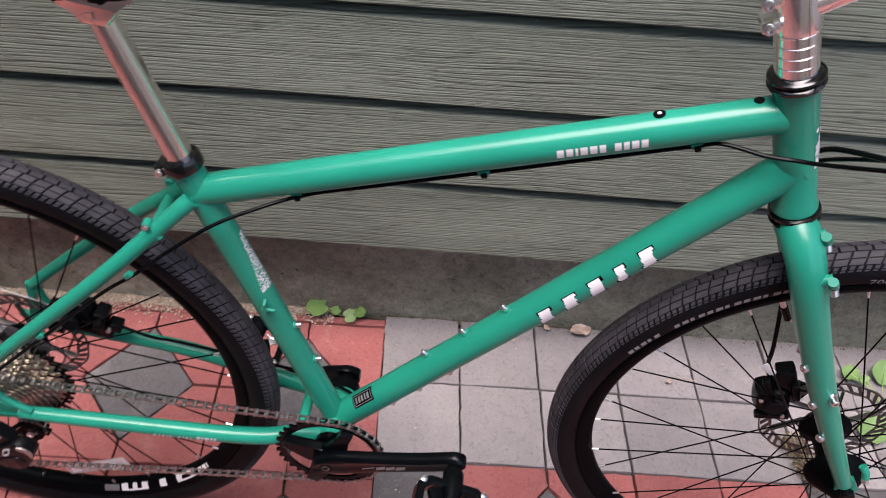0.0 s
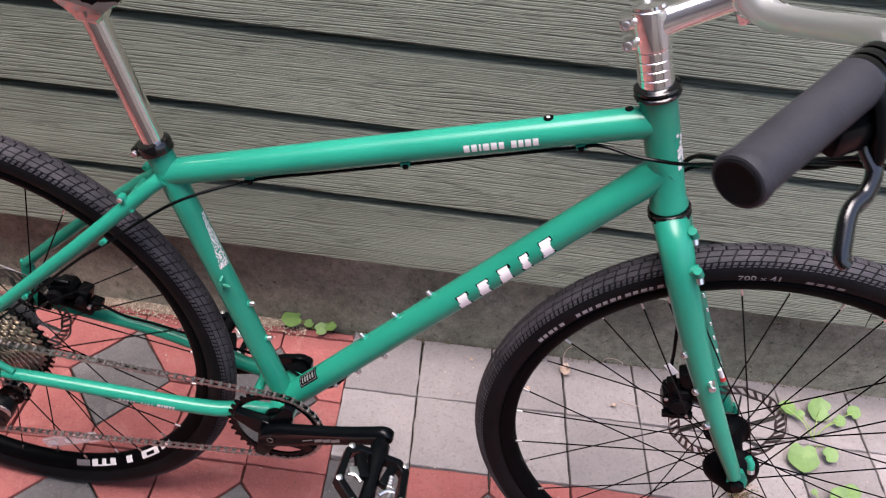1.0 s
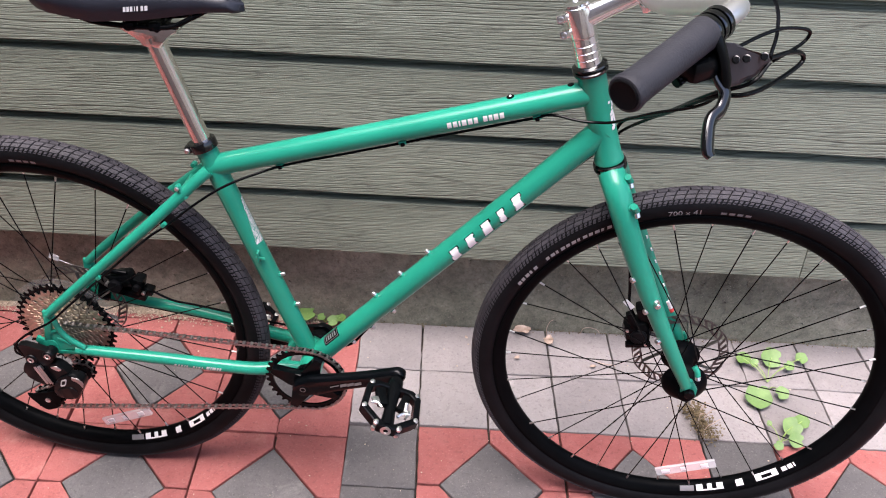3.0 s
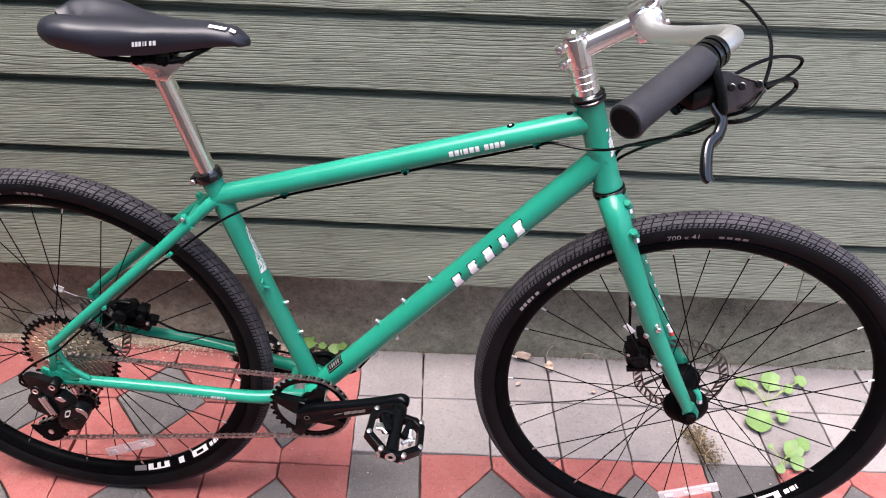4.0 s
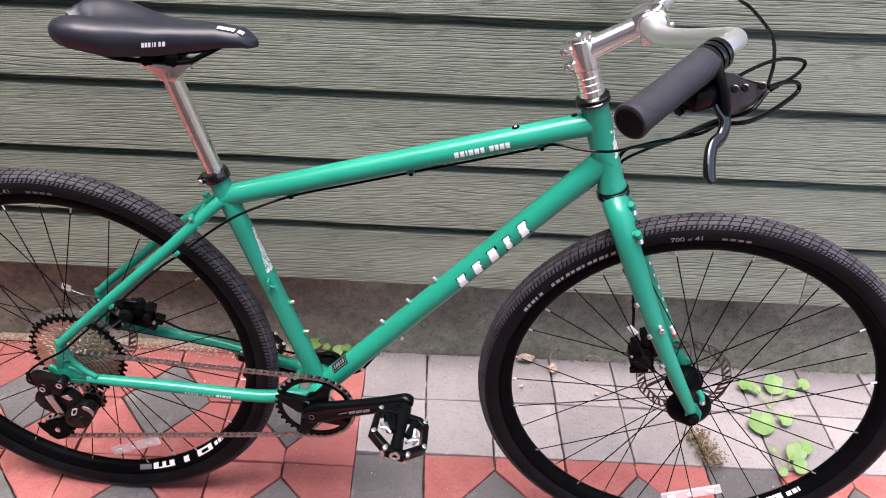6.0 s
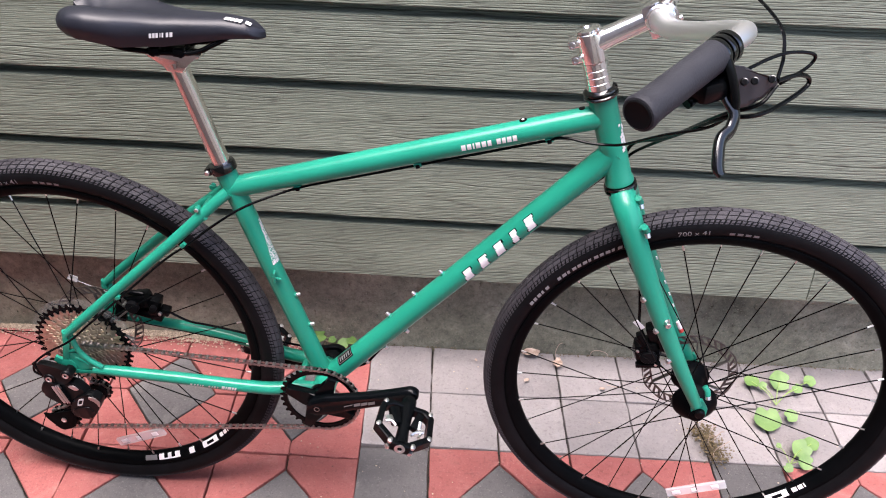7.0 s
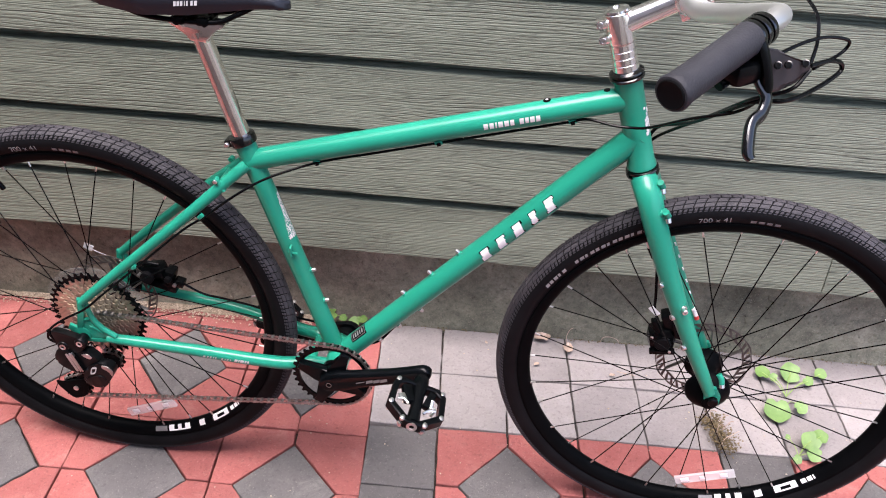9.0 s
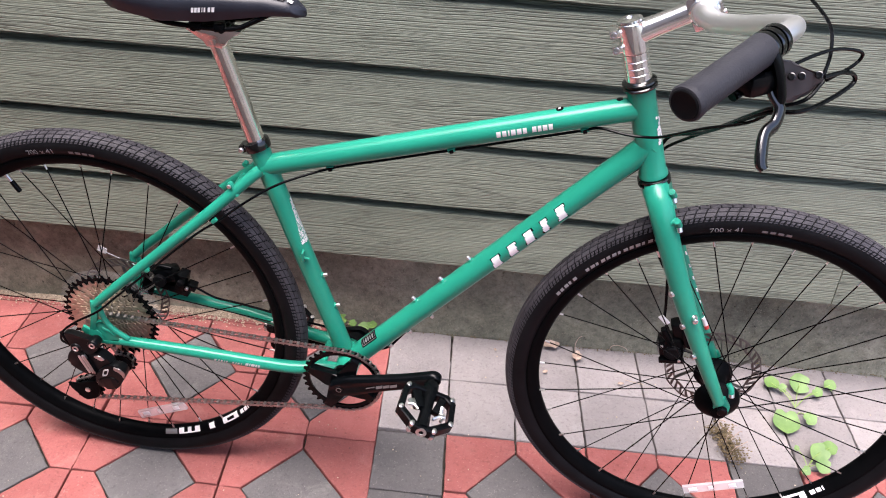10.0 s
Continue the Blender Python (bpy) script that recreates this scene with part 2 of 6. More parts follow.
def glide(points, n=8):
    """A smooth line through the points."""
    p = [Vector(q) for q in points]
    p = [2 * p[0] - p[1]] + p + [2 * p[-1] - p[-2]]
    out = []
    for i in range(1, len(p) - 2):
        a, b, c, d = p[i - 1:i + 3]
        for k in range(n):
            t = k / n
            out.append(0.5 * (2 * b + (c - a) * t + (2 * a - 5 * b + 4 * c - d) * t * t + (3 * b - a - 3 * c + d) * t ** 3))
    return out + [p[-2]]


def tube(bm, points, rad, seg=12, caps=True, flat=(1.0, 1.0), up=(0, 0, 1)):
    """Sweep a round or oval section along a line."""
    p = [Vector(q) for q in points]
    rads = rad if isinstance(rad, (list, tuple)) else [rad] * len(p)
    if len(rads) != len(p):
        rads = list(np.interp(np.linspace(0, 1, len(p)), np.linspace(0, 1, len(rads)), rads))
    rings, side = [], None
    for i, q in enumerate(p):
        t = (p[min(i + 1, len(p) - 1)] - p[max(i - 1, 0)]).normalized()
        if side is None:
            side = t.cross(Vector(up))
            if side.length < 1e-4:
                side = t.cross(Vector((1, 0, 0)))
        side = (side - t * side.dot(t)).normalized()
        top = side.cross(t)
        r = rads[i]
        rings.append([bm.verts.new(q + side * (r * flat[0] * math.cos(a)) + top * (r * flat[1] * math.sin(a))) for a in (2 * math.pi * k / seg for k in range(seg))])
    for a, b in zip(rings, rings[1:]):
        for k in range(seg):
            bm.faces.new((a[k], a[(k + 1) % seg], b[(k + 1) % seg], b[k]))
    if caps:
        bm.faces.new(rings[0][::-1])
        bm.faces.new(rings[-1])
    return bm


def lathe(bm, profile, center, axis, seg=32, closed=False):
    """Turn (radius, along) pairs round an axis through center."""
    axis = Vector(axis).normalized()
    s = axis.orthogonal().normalized()
    u = axis.cross(s)
    c = Vector(center)
    rings = [[bm.verts.new(c + axis * h + (s * math.cos(a) + u * math.sin(a)) * r) for a in (2 * math.pi * k / seg for k in range(seg))] for r, h in profile]
    pairs = list(zip(rings, rings[1:])) + ([(rings[-1], rings[0])] if closed else [])
    for a, b in pairs:
        for k in range(seg):
            bm.faces.new((a[k], a[(k + 1) % seg], b[(k + 1) % seg], b[k]))
    if not closed:
        for ring, (r, h) in ((rings[0], profile[0]), (rings[-1], profile[-1])):
            if r > 1e-5:
                bm.faces.new(ring)
    return bm


def rod(bm, a, b, r, seg=12, bevel=0.0):
    a, b = Vector(a), Vector(b)
    d = (b - a).normalized()
    h = (b - a).length
    if bevel:
        return lathe(bm, [(r - bevel, 0), (r, bevel), (r, h - bevel), (r - bevel, h)], a, d, seg)
    return lathe(bm, [(r, 0), (r, h)], a, d, seg)


def block(bm, center, size, bevel=0.0, turn=None):
    """A box with worn edges."""
    m = Matrix.Translation(center) @ (turn if turn is not None else Matrix.Identity(4)) @ Matrix.Diagonal((*size, 1))
    made = bmesh.ops.create_cube(bm, size=1.0, matrix=m)["verts"]
    if bevel:
        edges = list({e for v in made for e in v.link_edges})
        bmesh.ops.bevel(bm, geom=edges, offset=bevel, segments=2, affect="EDGES", profile=0.6)
    return bm


def plate(bm, outline, y0, y1, bevel=0.0):
    """An outline in x and z, given depth along y."""
    lo = [bm.verts.new((x, y0, z)) for x, z in outline]
    hi = [bm.verts.new((x, y1, z)) for x, z in outline]
    n = len(outline)
    f = [bm.faces.new(lo), bm.faces.new(hi[::-1])]
    f += [bm.faces.new((lo[i], hi[i], hi[(i + 1) % n], lo[(i + 1) % n])) for i in range(n)]
    if bevel:
        edges = list({e for q in f[:2] for e in q.edges})
        bmesh.ops.bevel(bm, geom=edges, offset=bevel, segments=2, affect="EDGES", profile=0.6)
    return bm


def ring_plate(bm, outer, inner, y0, y1):
    """A flat ring between two outlines of equal length, in x and z."""
    n = len(outer)
    a = [[bm.verts.new((x, y, z)) for x, z in o] for o in (outer, inner) for y in (y0, y1)]
    for i in range(n):
        j = (i + 1) % n
        bm.faces.new((a[0][i], a[0][j], a[2][j], a[2][i]))
        bm.faces.new((a[1][i], a[1][j], a[3][j], a[3][i]))
        bm.faces.new((a[0][i], a[0][j], a[1][j], a[1][i]))
        bm.faces.new((a[2][i], a[2][j], a[3][j], a[3][i]))
    return bm


def on_tube(bm, a, b, r, shapes):
    """Flat shapes (outlines of metres along the tube and metres round it from the side that faces -y, upwards) laid on a tube from a to b."""
    a, b = Vector(a), Vector(b)
    t = (b - a).normalized()
    face = (V(0, -1, 0) - t * V(0, -1, 0).dot(t)).normalized()
    up = face.cross(t) * (1 if face.cross(t).z > 0 else -1)
    for shape in shapes:
        vs = []
        for s, w in shape:
            g = w / r
            vs.append(bm.verts.new(a + t * s + (face * math.cos(g) + up * math.sin(g)) * r))
        bm.faces.new(vs)
    bmesh.ops.triangulate(bm, faces=bm.faces[:])
    return bm


def quad_strip(s0, s1, w0, w1, lean=0.0, n=4):
    """A slanted bar as small pieces, to follow a tube."""
    out = []
    for k in range(n):
        a, b = w0 + (w1 - w0) * k / n, w0 + (w1 - w0) * (k + 1) / n
        la, lb = lean * k / n, lean * (k + 1) / n
        out.append([(s0 + la, a), (s1 + la, a), (s1 + lb, b), (s0 + lb, b)])
    return out


def text_mesh(words, size):
    """Outline letters of the built-in font, as flat (x, y) faces centred on the origin."""
    cu = bpy.data.curves.new("letters", "FONT")
    cu.body, cu.size, cu.align_x, cu.align_y = words, size, "CENTER", "CENTER"
    cu.resolution_u = 3
    ob = bpy.data.objects.new("letters", cu)
    me = bpy.data.meshes.new_from_object(ob)
    verts = [v.co.to_2d() for v in me.vertices]
    faces = [tuple(p.vertices) for p in me.polygons]
    bpy.data.objects.remove(ob)
    bpy.data.meshes.remove(me)
    bpy.data.curves.remove(cu)
    return verts, faces


def empty(name, place):
    ob = new(name)
    ob.matrix_world = place
    return ob

# ---- the house wall ----
FACE, LOW, STEP, FALL = 0.369, 0.2638, 0.1475, -0.015   # board edges: y, lowest z, exposure, fall along x


def siding_board(x0, x1, row, parent):
    """One lapped board, its lower edge slightly wavy."""
    bm = bmesh.new()
    z = LOW + row * STEP
    n = max(2, int((x1 - x0) / 0.03))
    rings = []
    for i in range(n + 1):
        x = x0 + (x1 - x0) * i / n
        w = 0.0011 * noise.noise((x * 7, row * 3.1, 0)) + 0.0008 * noise.noise((x * 31, row * 1.7, 5))
        d = FALL * x
        # deep recess near the top is shaped in to darken the lap's shadow line
        rings.append([bm.verts.new((x, FACE + dy, z + dz + d)) for dy, dz in (
            (0.0016, w), (0.0, w + 0.002), (0.0004, 0.02), (0.0072, STEP - 0.022), (0.0300, STEP - 0.016), (0.0340, STEP + 0.012), (0.0375, STEP + 0.012), (0.0140, w + 0.004))])
    for a, b in zip(rings, rings[1:]):
        for k in range(8):
            bm.faces.new((a[k], a[(k + 1) % 8], b[(k + 1) % 8], b[k]))
    bm.faces.new(rings[0])
    bm.faces.new(rings[-1])
    return part("siding_board", bm, SIDING, parent)


bm = bmesh.new()
block(bm, (0, 0.48, 1.55), (7.0, 0.14, 2.6))
wall = tagged(part("wall_north", bm, SIDING, smooth=False), "house wall clad in grey-green lapped boards", "wall", kind="structure")
for row in range(18):
    z = LOW + row * STEP
    cuts = {0: (-3.5, 0.843, 3.5), 1: (-3.5, -1.72, 3.5), 2: (-3.5, 1.95, 3.5), 3: (-3.5, -2.2, 3.5)}.get(row, (-3.5, 3.5))
    for a, b in zip(cuts, cuts[1:]):
        siding_board(a + 0.001, b - 0.001, row, wall)

bm = bmesh.new()
nx, rows_z = 240, (-0.12, 0.0, 0.03, 0.08, 0.14, 0.2, 0.26)
grid = [[bm.verts.new((-3.5 + 7.0 * i / nx, 0.450 + 0.004 * noise.noise((i * 0.21, z * 14, 2)) + (0.006 * noise.noise((i * 0.5, 3, z * 9)) if z < 0.05 else 0), z)) for z in rows_z] for i in range(nx + 1)]
for a, b in zip(grid, grid[1:]):
    for k in range(len(rows_z) - 1):
        bm.faces.new((a[k], b[k], b[k + 1], a[k + 1]))
back = [[bm.verts.new((x, 0.62, z)) for z in (-0.12, 0.26)] for x in (-3.5, 3.5)]
bm.faces.new([r[-1] for r in grid] + [back[1][1], back[0][1]])
bm.faces.new((back[0][0], back[0][1], back[1][1], back[1][0]))
tagged(part("foundation", bm, CONCRETE), "dark weathered pitted concrete foundation under the siding", "foundation", kind="structure")

# unseen eaves and plain walls, added to close the place and shape the light
bm = bmesh.new()
# added eaves, kept shallow so overhead light still reaches the boards
block(bm, (0, 0.46, 2.93), (7.0, 0.32, 0.12))
tagged(part("trim", bm, UNSEEN_RENDER, smooth=False), "added unseen eaves board over the house wall", "eaves", kind="structure")
bm = bmesh.new()
# added wall: height and east end set how the left side darkens
block(bm, (-1.60, -1.62, 1.65), (4.0, 0.2, 3.5))
tagged(part("wall_south", bm, UNSEEN_RENDER, smooth=False), "added unseen wall that screens sky light from the south", "wall", kind="structure")

bm = bmesh.new()
# added wall that keeps the left end darker
block(bm, (-2.30, -0.585, 1.40), (0.2, 1.87, 2.9))
tagged(part("wall_west", bm, UNSEEN_RENDER, smooth=False), "added unseen wall that screens sky light from the west", "wall", kind="structure")

bm = bmesh.new()
# added low wall against low light and bright side reflections
block(bm, (3.3, -1.0, 0.4), (0.2, 2.6, 0.9))
tagged(part("wall_east", bm, UNSEEN_RENDER, smooth=False), "added unseen low wall that screens low light from the east", "wall", kind="structure")

# ---- ground and paving ----
bm = bmesh.new()
pts = [-400, -60, -12, -5, -3] + [-2 + 4 * i / 20 for i in range(21)] + [3, 5, 12, 60, 400]
gv = [[bm.verts.new((x, y, -0.016 + (0.003 * noise.noise((x * 9, y * 9, 0)) if abs(x) < 3 and abs(y) < 3 else 0))) for y in pts] for x in pts]
for i in range(len(pts) - 1):
    for j in range(len(pts) - 1):
        bm.faces.new((gv[i][j], gv[i + 1][j], gv[i + 1][j + 1], gv[i][j + 1]))
ground = tagged(part("ground", bm, SAND), "dark sandy earth bed under the pavers", "ground", kind="structure")
pavement = tagged(empty("pavement", Matrix.Translation((-0.54, 0, 0)) @ pose(0, 0, 0, 0, 0.19, 0) @ Matrix.Translation((0.54, 0, 0))), "red and grey concrete pavers laid in squares and diamonds", "pavement", kind="structure")
rng = random.Random(11)
JOINT = 0.0016


def laid(x, y):
    """The slight lean and drift of the courses as laid."""
    return x - 0.05 * (y - 0.13), y + 0.012 * max(0.0, min(x, 0.6))


def paver(outline, material):
    """One paver with worn edges; its outline in x and y."""
    outline = [laid(*p) for p in outline]
    # chipped, slightly wavy sides
    wavy = []
    for i, p in enumerate(outline):
        a, b = Vector(p), Vector(outline[(i + 1) % len(outline)])
        k = max(1, int((b - a).length / 0.016))
        w = (b - a).normalized()
        for t in range(k):
            f = rng.uniform(-0.0008, 0.0008) - (0.0016 if rng.random() < 0.05 else 0)
            wavy.append(tuple(a + (b - a) * (t / k) - Vector((w.y, -w.x)) * f * (1 if t else 0)))
    outline = wavy
    c = Vector((sum(p[0] for p in outline) / len(outline), sum(p[1] for p in outline) / len(outline)))
    n = len(outline)

    def inset(d):
        out = []
        for i in range(n):
            a, b, e = (Vector(outline[(i + k) % n]) for k in (-1, 0, 1))
            u, w = (b - a).normalized(), (e - b).normalized()
            nu, nw = Vector((-u.y, u.x)), Vector((-w.y, w.x))
            k = nu + nw
            out.append(b - c + k * (d / max(0.3, 1 + nu.dot(nw))))
        return out
    bm = bmesh.new()
    dz = rng.uniform(-0.0012, 0.0008)
    tx, ty = rng.uniform(-0.006, 0.006), rng.uniform(-0.006, 0.006)
    levels = ((JOINT, -0.05), (JOINT, -0.004), (JOINT + 0.0004, -0.0010), (JOINT + 0.0015, 0.0))
    rings = [[bm.verts.new((p.x, p.y, h + dz + p.x * tx + p.y * ty)) for p in inset(d)] for d, h in levels]
    for a, b in zip(rings, rings[1:]):
        for k in range(n):
            bm.faces.new((a[k], a[(k + 1) % n], b[(k + 1) % n], b[k]))
    bm.faces.new(rings[-1])
    return part("paver", bm, material, pavement, place=Matrix.Translation((c.x, c.y, 0)))


PX, PL, EDGE = 0.1464, 0.1473, 0.447


def square(x0, x1, y0, y1, material):
    j = lambda: rng.uniform(-0.0012, 0.0012)
    paver([(x0 + j(), y0 + j()), (x1 + j(), y0 + j()), (x1 + j(), y1 + j()), (x0 + j(), y1 + j())], material)


def diamond_cell(cx, cy, hw, hh, top=9.0):
    """A grey diamond with four red corner pieces."""
    dx, dy = hw * 0.69, hh * 0.76
    e, w, n_, s = (cx + dx, cy), (cx - dx, cy), (cx, cy + dy), (cx, cy - dy)
    pieces = [([e, n_, w, s], GREY),
              ([e, (cx + hw, cy), (cx + hw, cy + hh), (cx, cy + hh), n_], RED),
              ([n_, (cx, cy + hh), (cx - hw, cy + hh), (cx - hw, cy), w], RED),
              ([w, (cx - hw, cy), (cx - hw, cy - hh), (cx, cy - hh), s], RED),
              ([s, (cx, cy - hh), (cx + hw, cy - hh), (cx + hw, cy), e], RED)]
    for o, m in pieces:
        paver([(x + rng.uniform(-0.0012, 0.0012), min(y, top) + rng.uniform(-0.0012, 0.0012)) for x, y in o], m)


X0 = -0.0865
for k in range(9):
    for y0, y1 in ((0.131, 0.293), (0.293, EDGE)):
        square(X0 + PX * k, X0 + PX * (k + 1), y0, y1, PALE)
for k in range(5):
    square(X0, X0 + PX, 0.124 - 0.153 * (k + 1), 0.124 - 0.153 * k, GREY)
    square(X0 + 5 * PX, X0 + 6 * PX, 0.131 - 0.153 * (k + 1), 0.131 - 0.153 * k, GREY)
for i in range(5):
    for j in range(3):
        diamond_cell(X0 + 0.002 - PL - 2 * PL * i, -0.0605 - 0.297 * j, PL, 0.1485)
    diamond_cell(X0 + 0.002 - PL - 2 * PL * i, 0.2525, PL, 0.1645)
    for k in range(2):
        square(X0 + 0.002 - PL * (2 * i + k + 1), X0 + 0.002 - PL * (2 * i + k), 0.417, 0.4365, RED)
for n_cell in (2, 4, 7, 9):
    for j in range(3):
        diamond_cell(X0 + PX * n_cell, -0.0165 - 0.297 * j, PX, 0.1475)
# same courses, unseen, under the walker to the added wall, for metal to reflect
for j in (3, 4):
    for i in range(4):
        diamond_cell(X0 + 0.002 - PL - 2 * PL * i, -0.0605 - 0.297 * j, PL, 0.1485)
    for n_cell in (2, 4, 7, 9):
        diamond_cell(X0 + PX * n_cell, -0.0165 - 0.297 * j, PX, 0.1475)
for k in range(5, 10):
    square(X0, X0 + PX, 0.124 - 0.153 * (k + 1), 0.124 - 0.153 * k, GREY)
    square(X0 + 5 * PX, X0 + 6 * PX, 0.131 - 0.153 * (k + 1), 0.131 - 0.153 * k, GREY)


# the courses run on to both added end walls, past what is picked out piece by piece
far = {m: bmesh.new() for m in (RED, GREY, PALE)}


def far_piece(outline, material):
    """A plain paver with a worn edge, added to the joined rest."""
    bm = far[material]
    outline = [laid(*p) for p in outline]
    c = Vector((sum(p[0] for p in outline) / len(outline), sum(p[1] for p in outline) / len(outline)))
    dz, n = rng.uniform(-0.0012, 0.0008), len(outline)
    rings = []
    for gap, h in ((0.0016, -0.03), (0.0018, -0.001), (0.0032, 0.0)):
        rings.append([bm.verts.new((*(Vector(p) - (Vector(p) - c).normalized() * gap * 1.3), h + dz)) for p in outline])
    for a, b in zip(rings, rings[1:]):
        for k in range(n):
            bm.faces.new((a[k], a[(k + 1) % n], b[(k + 1) % n], b[k]))
    bm.faces.new(rings[-1])


def far_cell(cx, cy, hw, hh):
    dx, dy = hw * 0.69, hh * 0.76
    e, w, n_, s = (cx + dx, cy), (cx - dx, cy), (cx, cy + dy), (cx, cy - dy)
    far_piece([e, n_, w, s], GREY)
    far_piece([e, (cx + hw, cy), (cx + hw, cy + hh), (cx, cy + hh), n_], RED)
    far_piece([n_, (cx, cy + hh), (cx - hw, cy + hh), (cx - hw, cy), w], RED)
    far_piece([w, (cx - hw, cy), (cx - hw, cy - hh), (cx, cy - hh), s], RED)
    far_piece([s, (cx, cy - hh), (cx + hw, cy - hh), (cx + hw, cy), e], RED)


for i in range(4, 7):
    for j in range(-1, 5):
        if i > 4 or j > 2:
            far_cell(X0 + 0.002 - PL - 2 * PL * i, -0.0605 - 0.297 * j, PL, 0.1485)
for n_cell in range(11, 21, 2):
    for j in range(5):
        far_cell(X0 + PX * n_cell, -0.0165 - 0.297 * j, PX, 0.1475)
for k in range(9, 21):
    for y0, y1 in ((0.131, 0.293), (0.293, EDGE)):
        far_piece([(X0 + PX * k, y0), (X0 + PX * (k + 1), y0), (X0 + PX * (k + 1), y1), (X0 + PX * k, y1)], PALE)
for m, bm in far.items():
    tagged(part("paver_course", bm, m, pavement), kind="stuff")

# ---- the bicycle ----
bike = tagged(empty("bicycle", pose(-0.5435, 0.0248, 0, -0.41, 0, -2.59)), "green steel bicycle with black tyres leaning against the siding", "bicycle")
R = 0.3515
REAR, FRONT, BB = V(0.003, 0, R), V(1.0585, 0.003, R - 0.0035), V(0.430, 0, 0.300)
HT_TOP, HT_LOW = V(0.8455, 0, 0.862), V(0.8865, 0, 0.733)
STEER_ANGLE = -1.7
head = (HT_LOW - HT_TOP).normalized()
TURNED = Matrix.Translation(HT_LOW) @ Matrix.Rotation(radians(STEER_ANGLE), 4, -head) @ Matrix.Translation(-HT_LOW)
UNTURN = TURNED.inverted()
MIRROR = Matrix.Diagonal((1, -1, 1, 1))


def loc(*a):
    """A place as it stands, taken back to the straight-ahead pose of fork and bar."""
    return UNTURN @ Vector(a)


def both(name, build, material, parent, label="", turned=False):
    """A part on the near side and its twin on the far side."""
    out = []
    for side in (1, -1):
        bm = bmesh.new()
        build(bm)
        if side < 0:
            bmesh.ops.transform(bm, matrix=MIRROR, verts=bm.verts[:])
        if turned:
            bmesh.ops.transform(bm, matrix=TURNED, verts=bm.verts[:])
        out.append(part(name, bm, material, parent, label))
    return out


# frame tubes
ST_TOP = V(0.3035, 0, 0.699)
TT_A, TT_B = V(0.306, 0, 0.680), V(0.853, 0, 0.8345)
DT_A, DT_B = BB, V(0.8755, 0, 0.783)
bm = bmesh.new()
tube(bm, [BB, BB.lerp(ST_TOP, 0.5), ST_TOP + (ST_TOP - BB).normalized() * 0.012], 0.0160, 24)
seat_tube = part("seat_tube", bm, GREEN, bike)
bm = bmesh.new()
tube(bm, [TT_A, TT_A.lerp(TT_B, 0.5), TT_A.lerp(TT_B, 0.86), TT_B], [0.0165, 0.0165, 0.0165, 0.0172], 28)
top_tube = part("top_tube", bm, GREEN, bike)
bm = bmesh.new()
tube(bm, [DT_A, DT_A.lerp(DT_B, 0.15), DT_A.lerp(DT_B, 0.85), DT_B], [0.0190, 0.0182, 0.0182, 0.0188], 28)
down_tube = part("down_tube", bm, GREEN, bike)
bm = bmesh.new()
h = (HT_TOP - HT_LOW).length
lathe(bm, [(0.0190, 0.0), (0.0208, 0.001), (0.0208, 0.006), (0.0190, 0.010), (0.0188, h * 0.5), (0.0190, h - 0.006), (0.0196, h - 0.004), (0.0196, h)], HT_LOW, -head, 32)
head_tube = part("head_tube", bm, GREEN, bike)
bm = bmesh.new()
rod(bm, BB + V(0, -0.0365, 0), BB + V(0, 0.0365, 0), 0.0205, 32, 0.001)
part("bottom_bracket_shell", bm, GREEN, bike)

# stays, with the near dropout
SS = [(0.305, -0.0135, 0.6795), (0.285, -0.023, 0.663), (0.20, -0.052, 0.588), (0.06, -0.070, 0.463), (0.014, -0.0735, 0.420)]
both("seat_stay", lambda b: tube(b, glide(SS, 6), [0.0095, 0.0092, 0.0088, 0.0082, 0.0075], 14), GREEN, bike)
CS = [(0.043, -0.071, 0.343), (0.10, -0.069, 0.3395), (0.20, -0.064, 0.3315), (0.29, -0.055, 0.3180), (0.345, -0.046, 0.3095), (0.385, -0.037, 0.3095), (0.425, -0.027, 0.302)]
cs = both("chain_stay", lambda b: tube(b, glide(CS, 6), [0.0085, 0.0098, 0.0104, 0.011, 0.0115, 0.0112, 0.0105], 14), GREEN, bike)


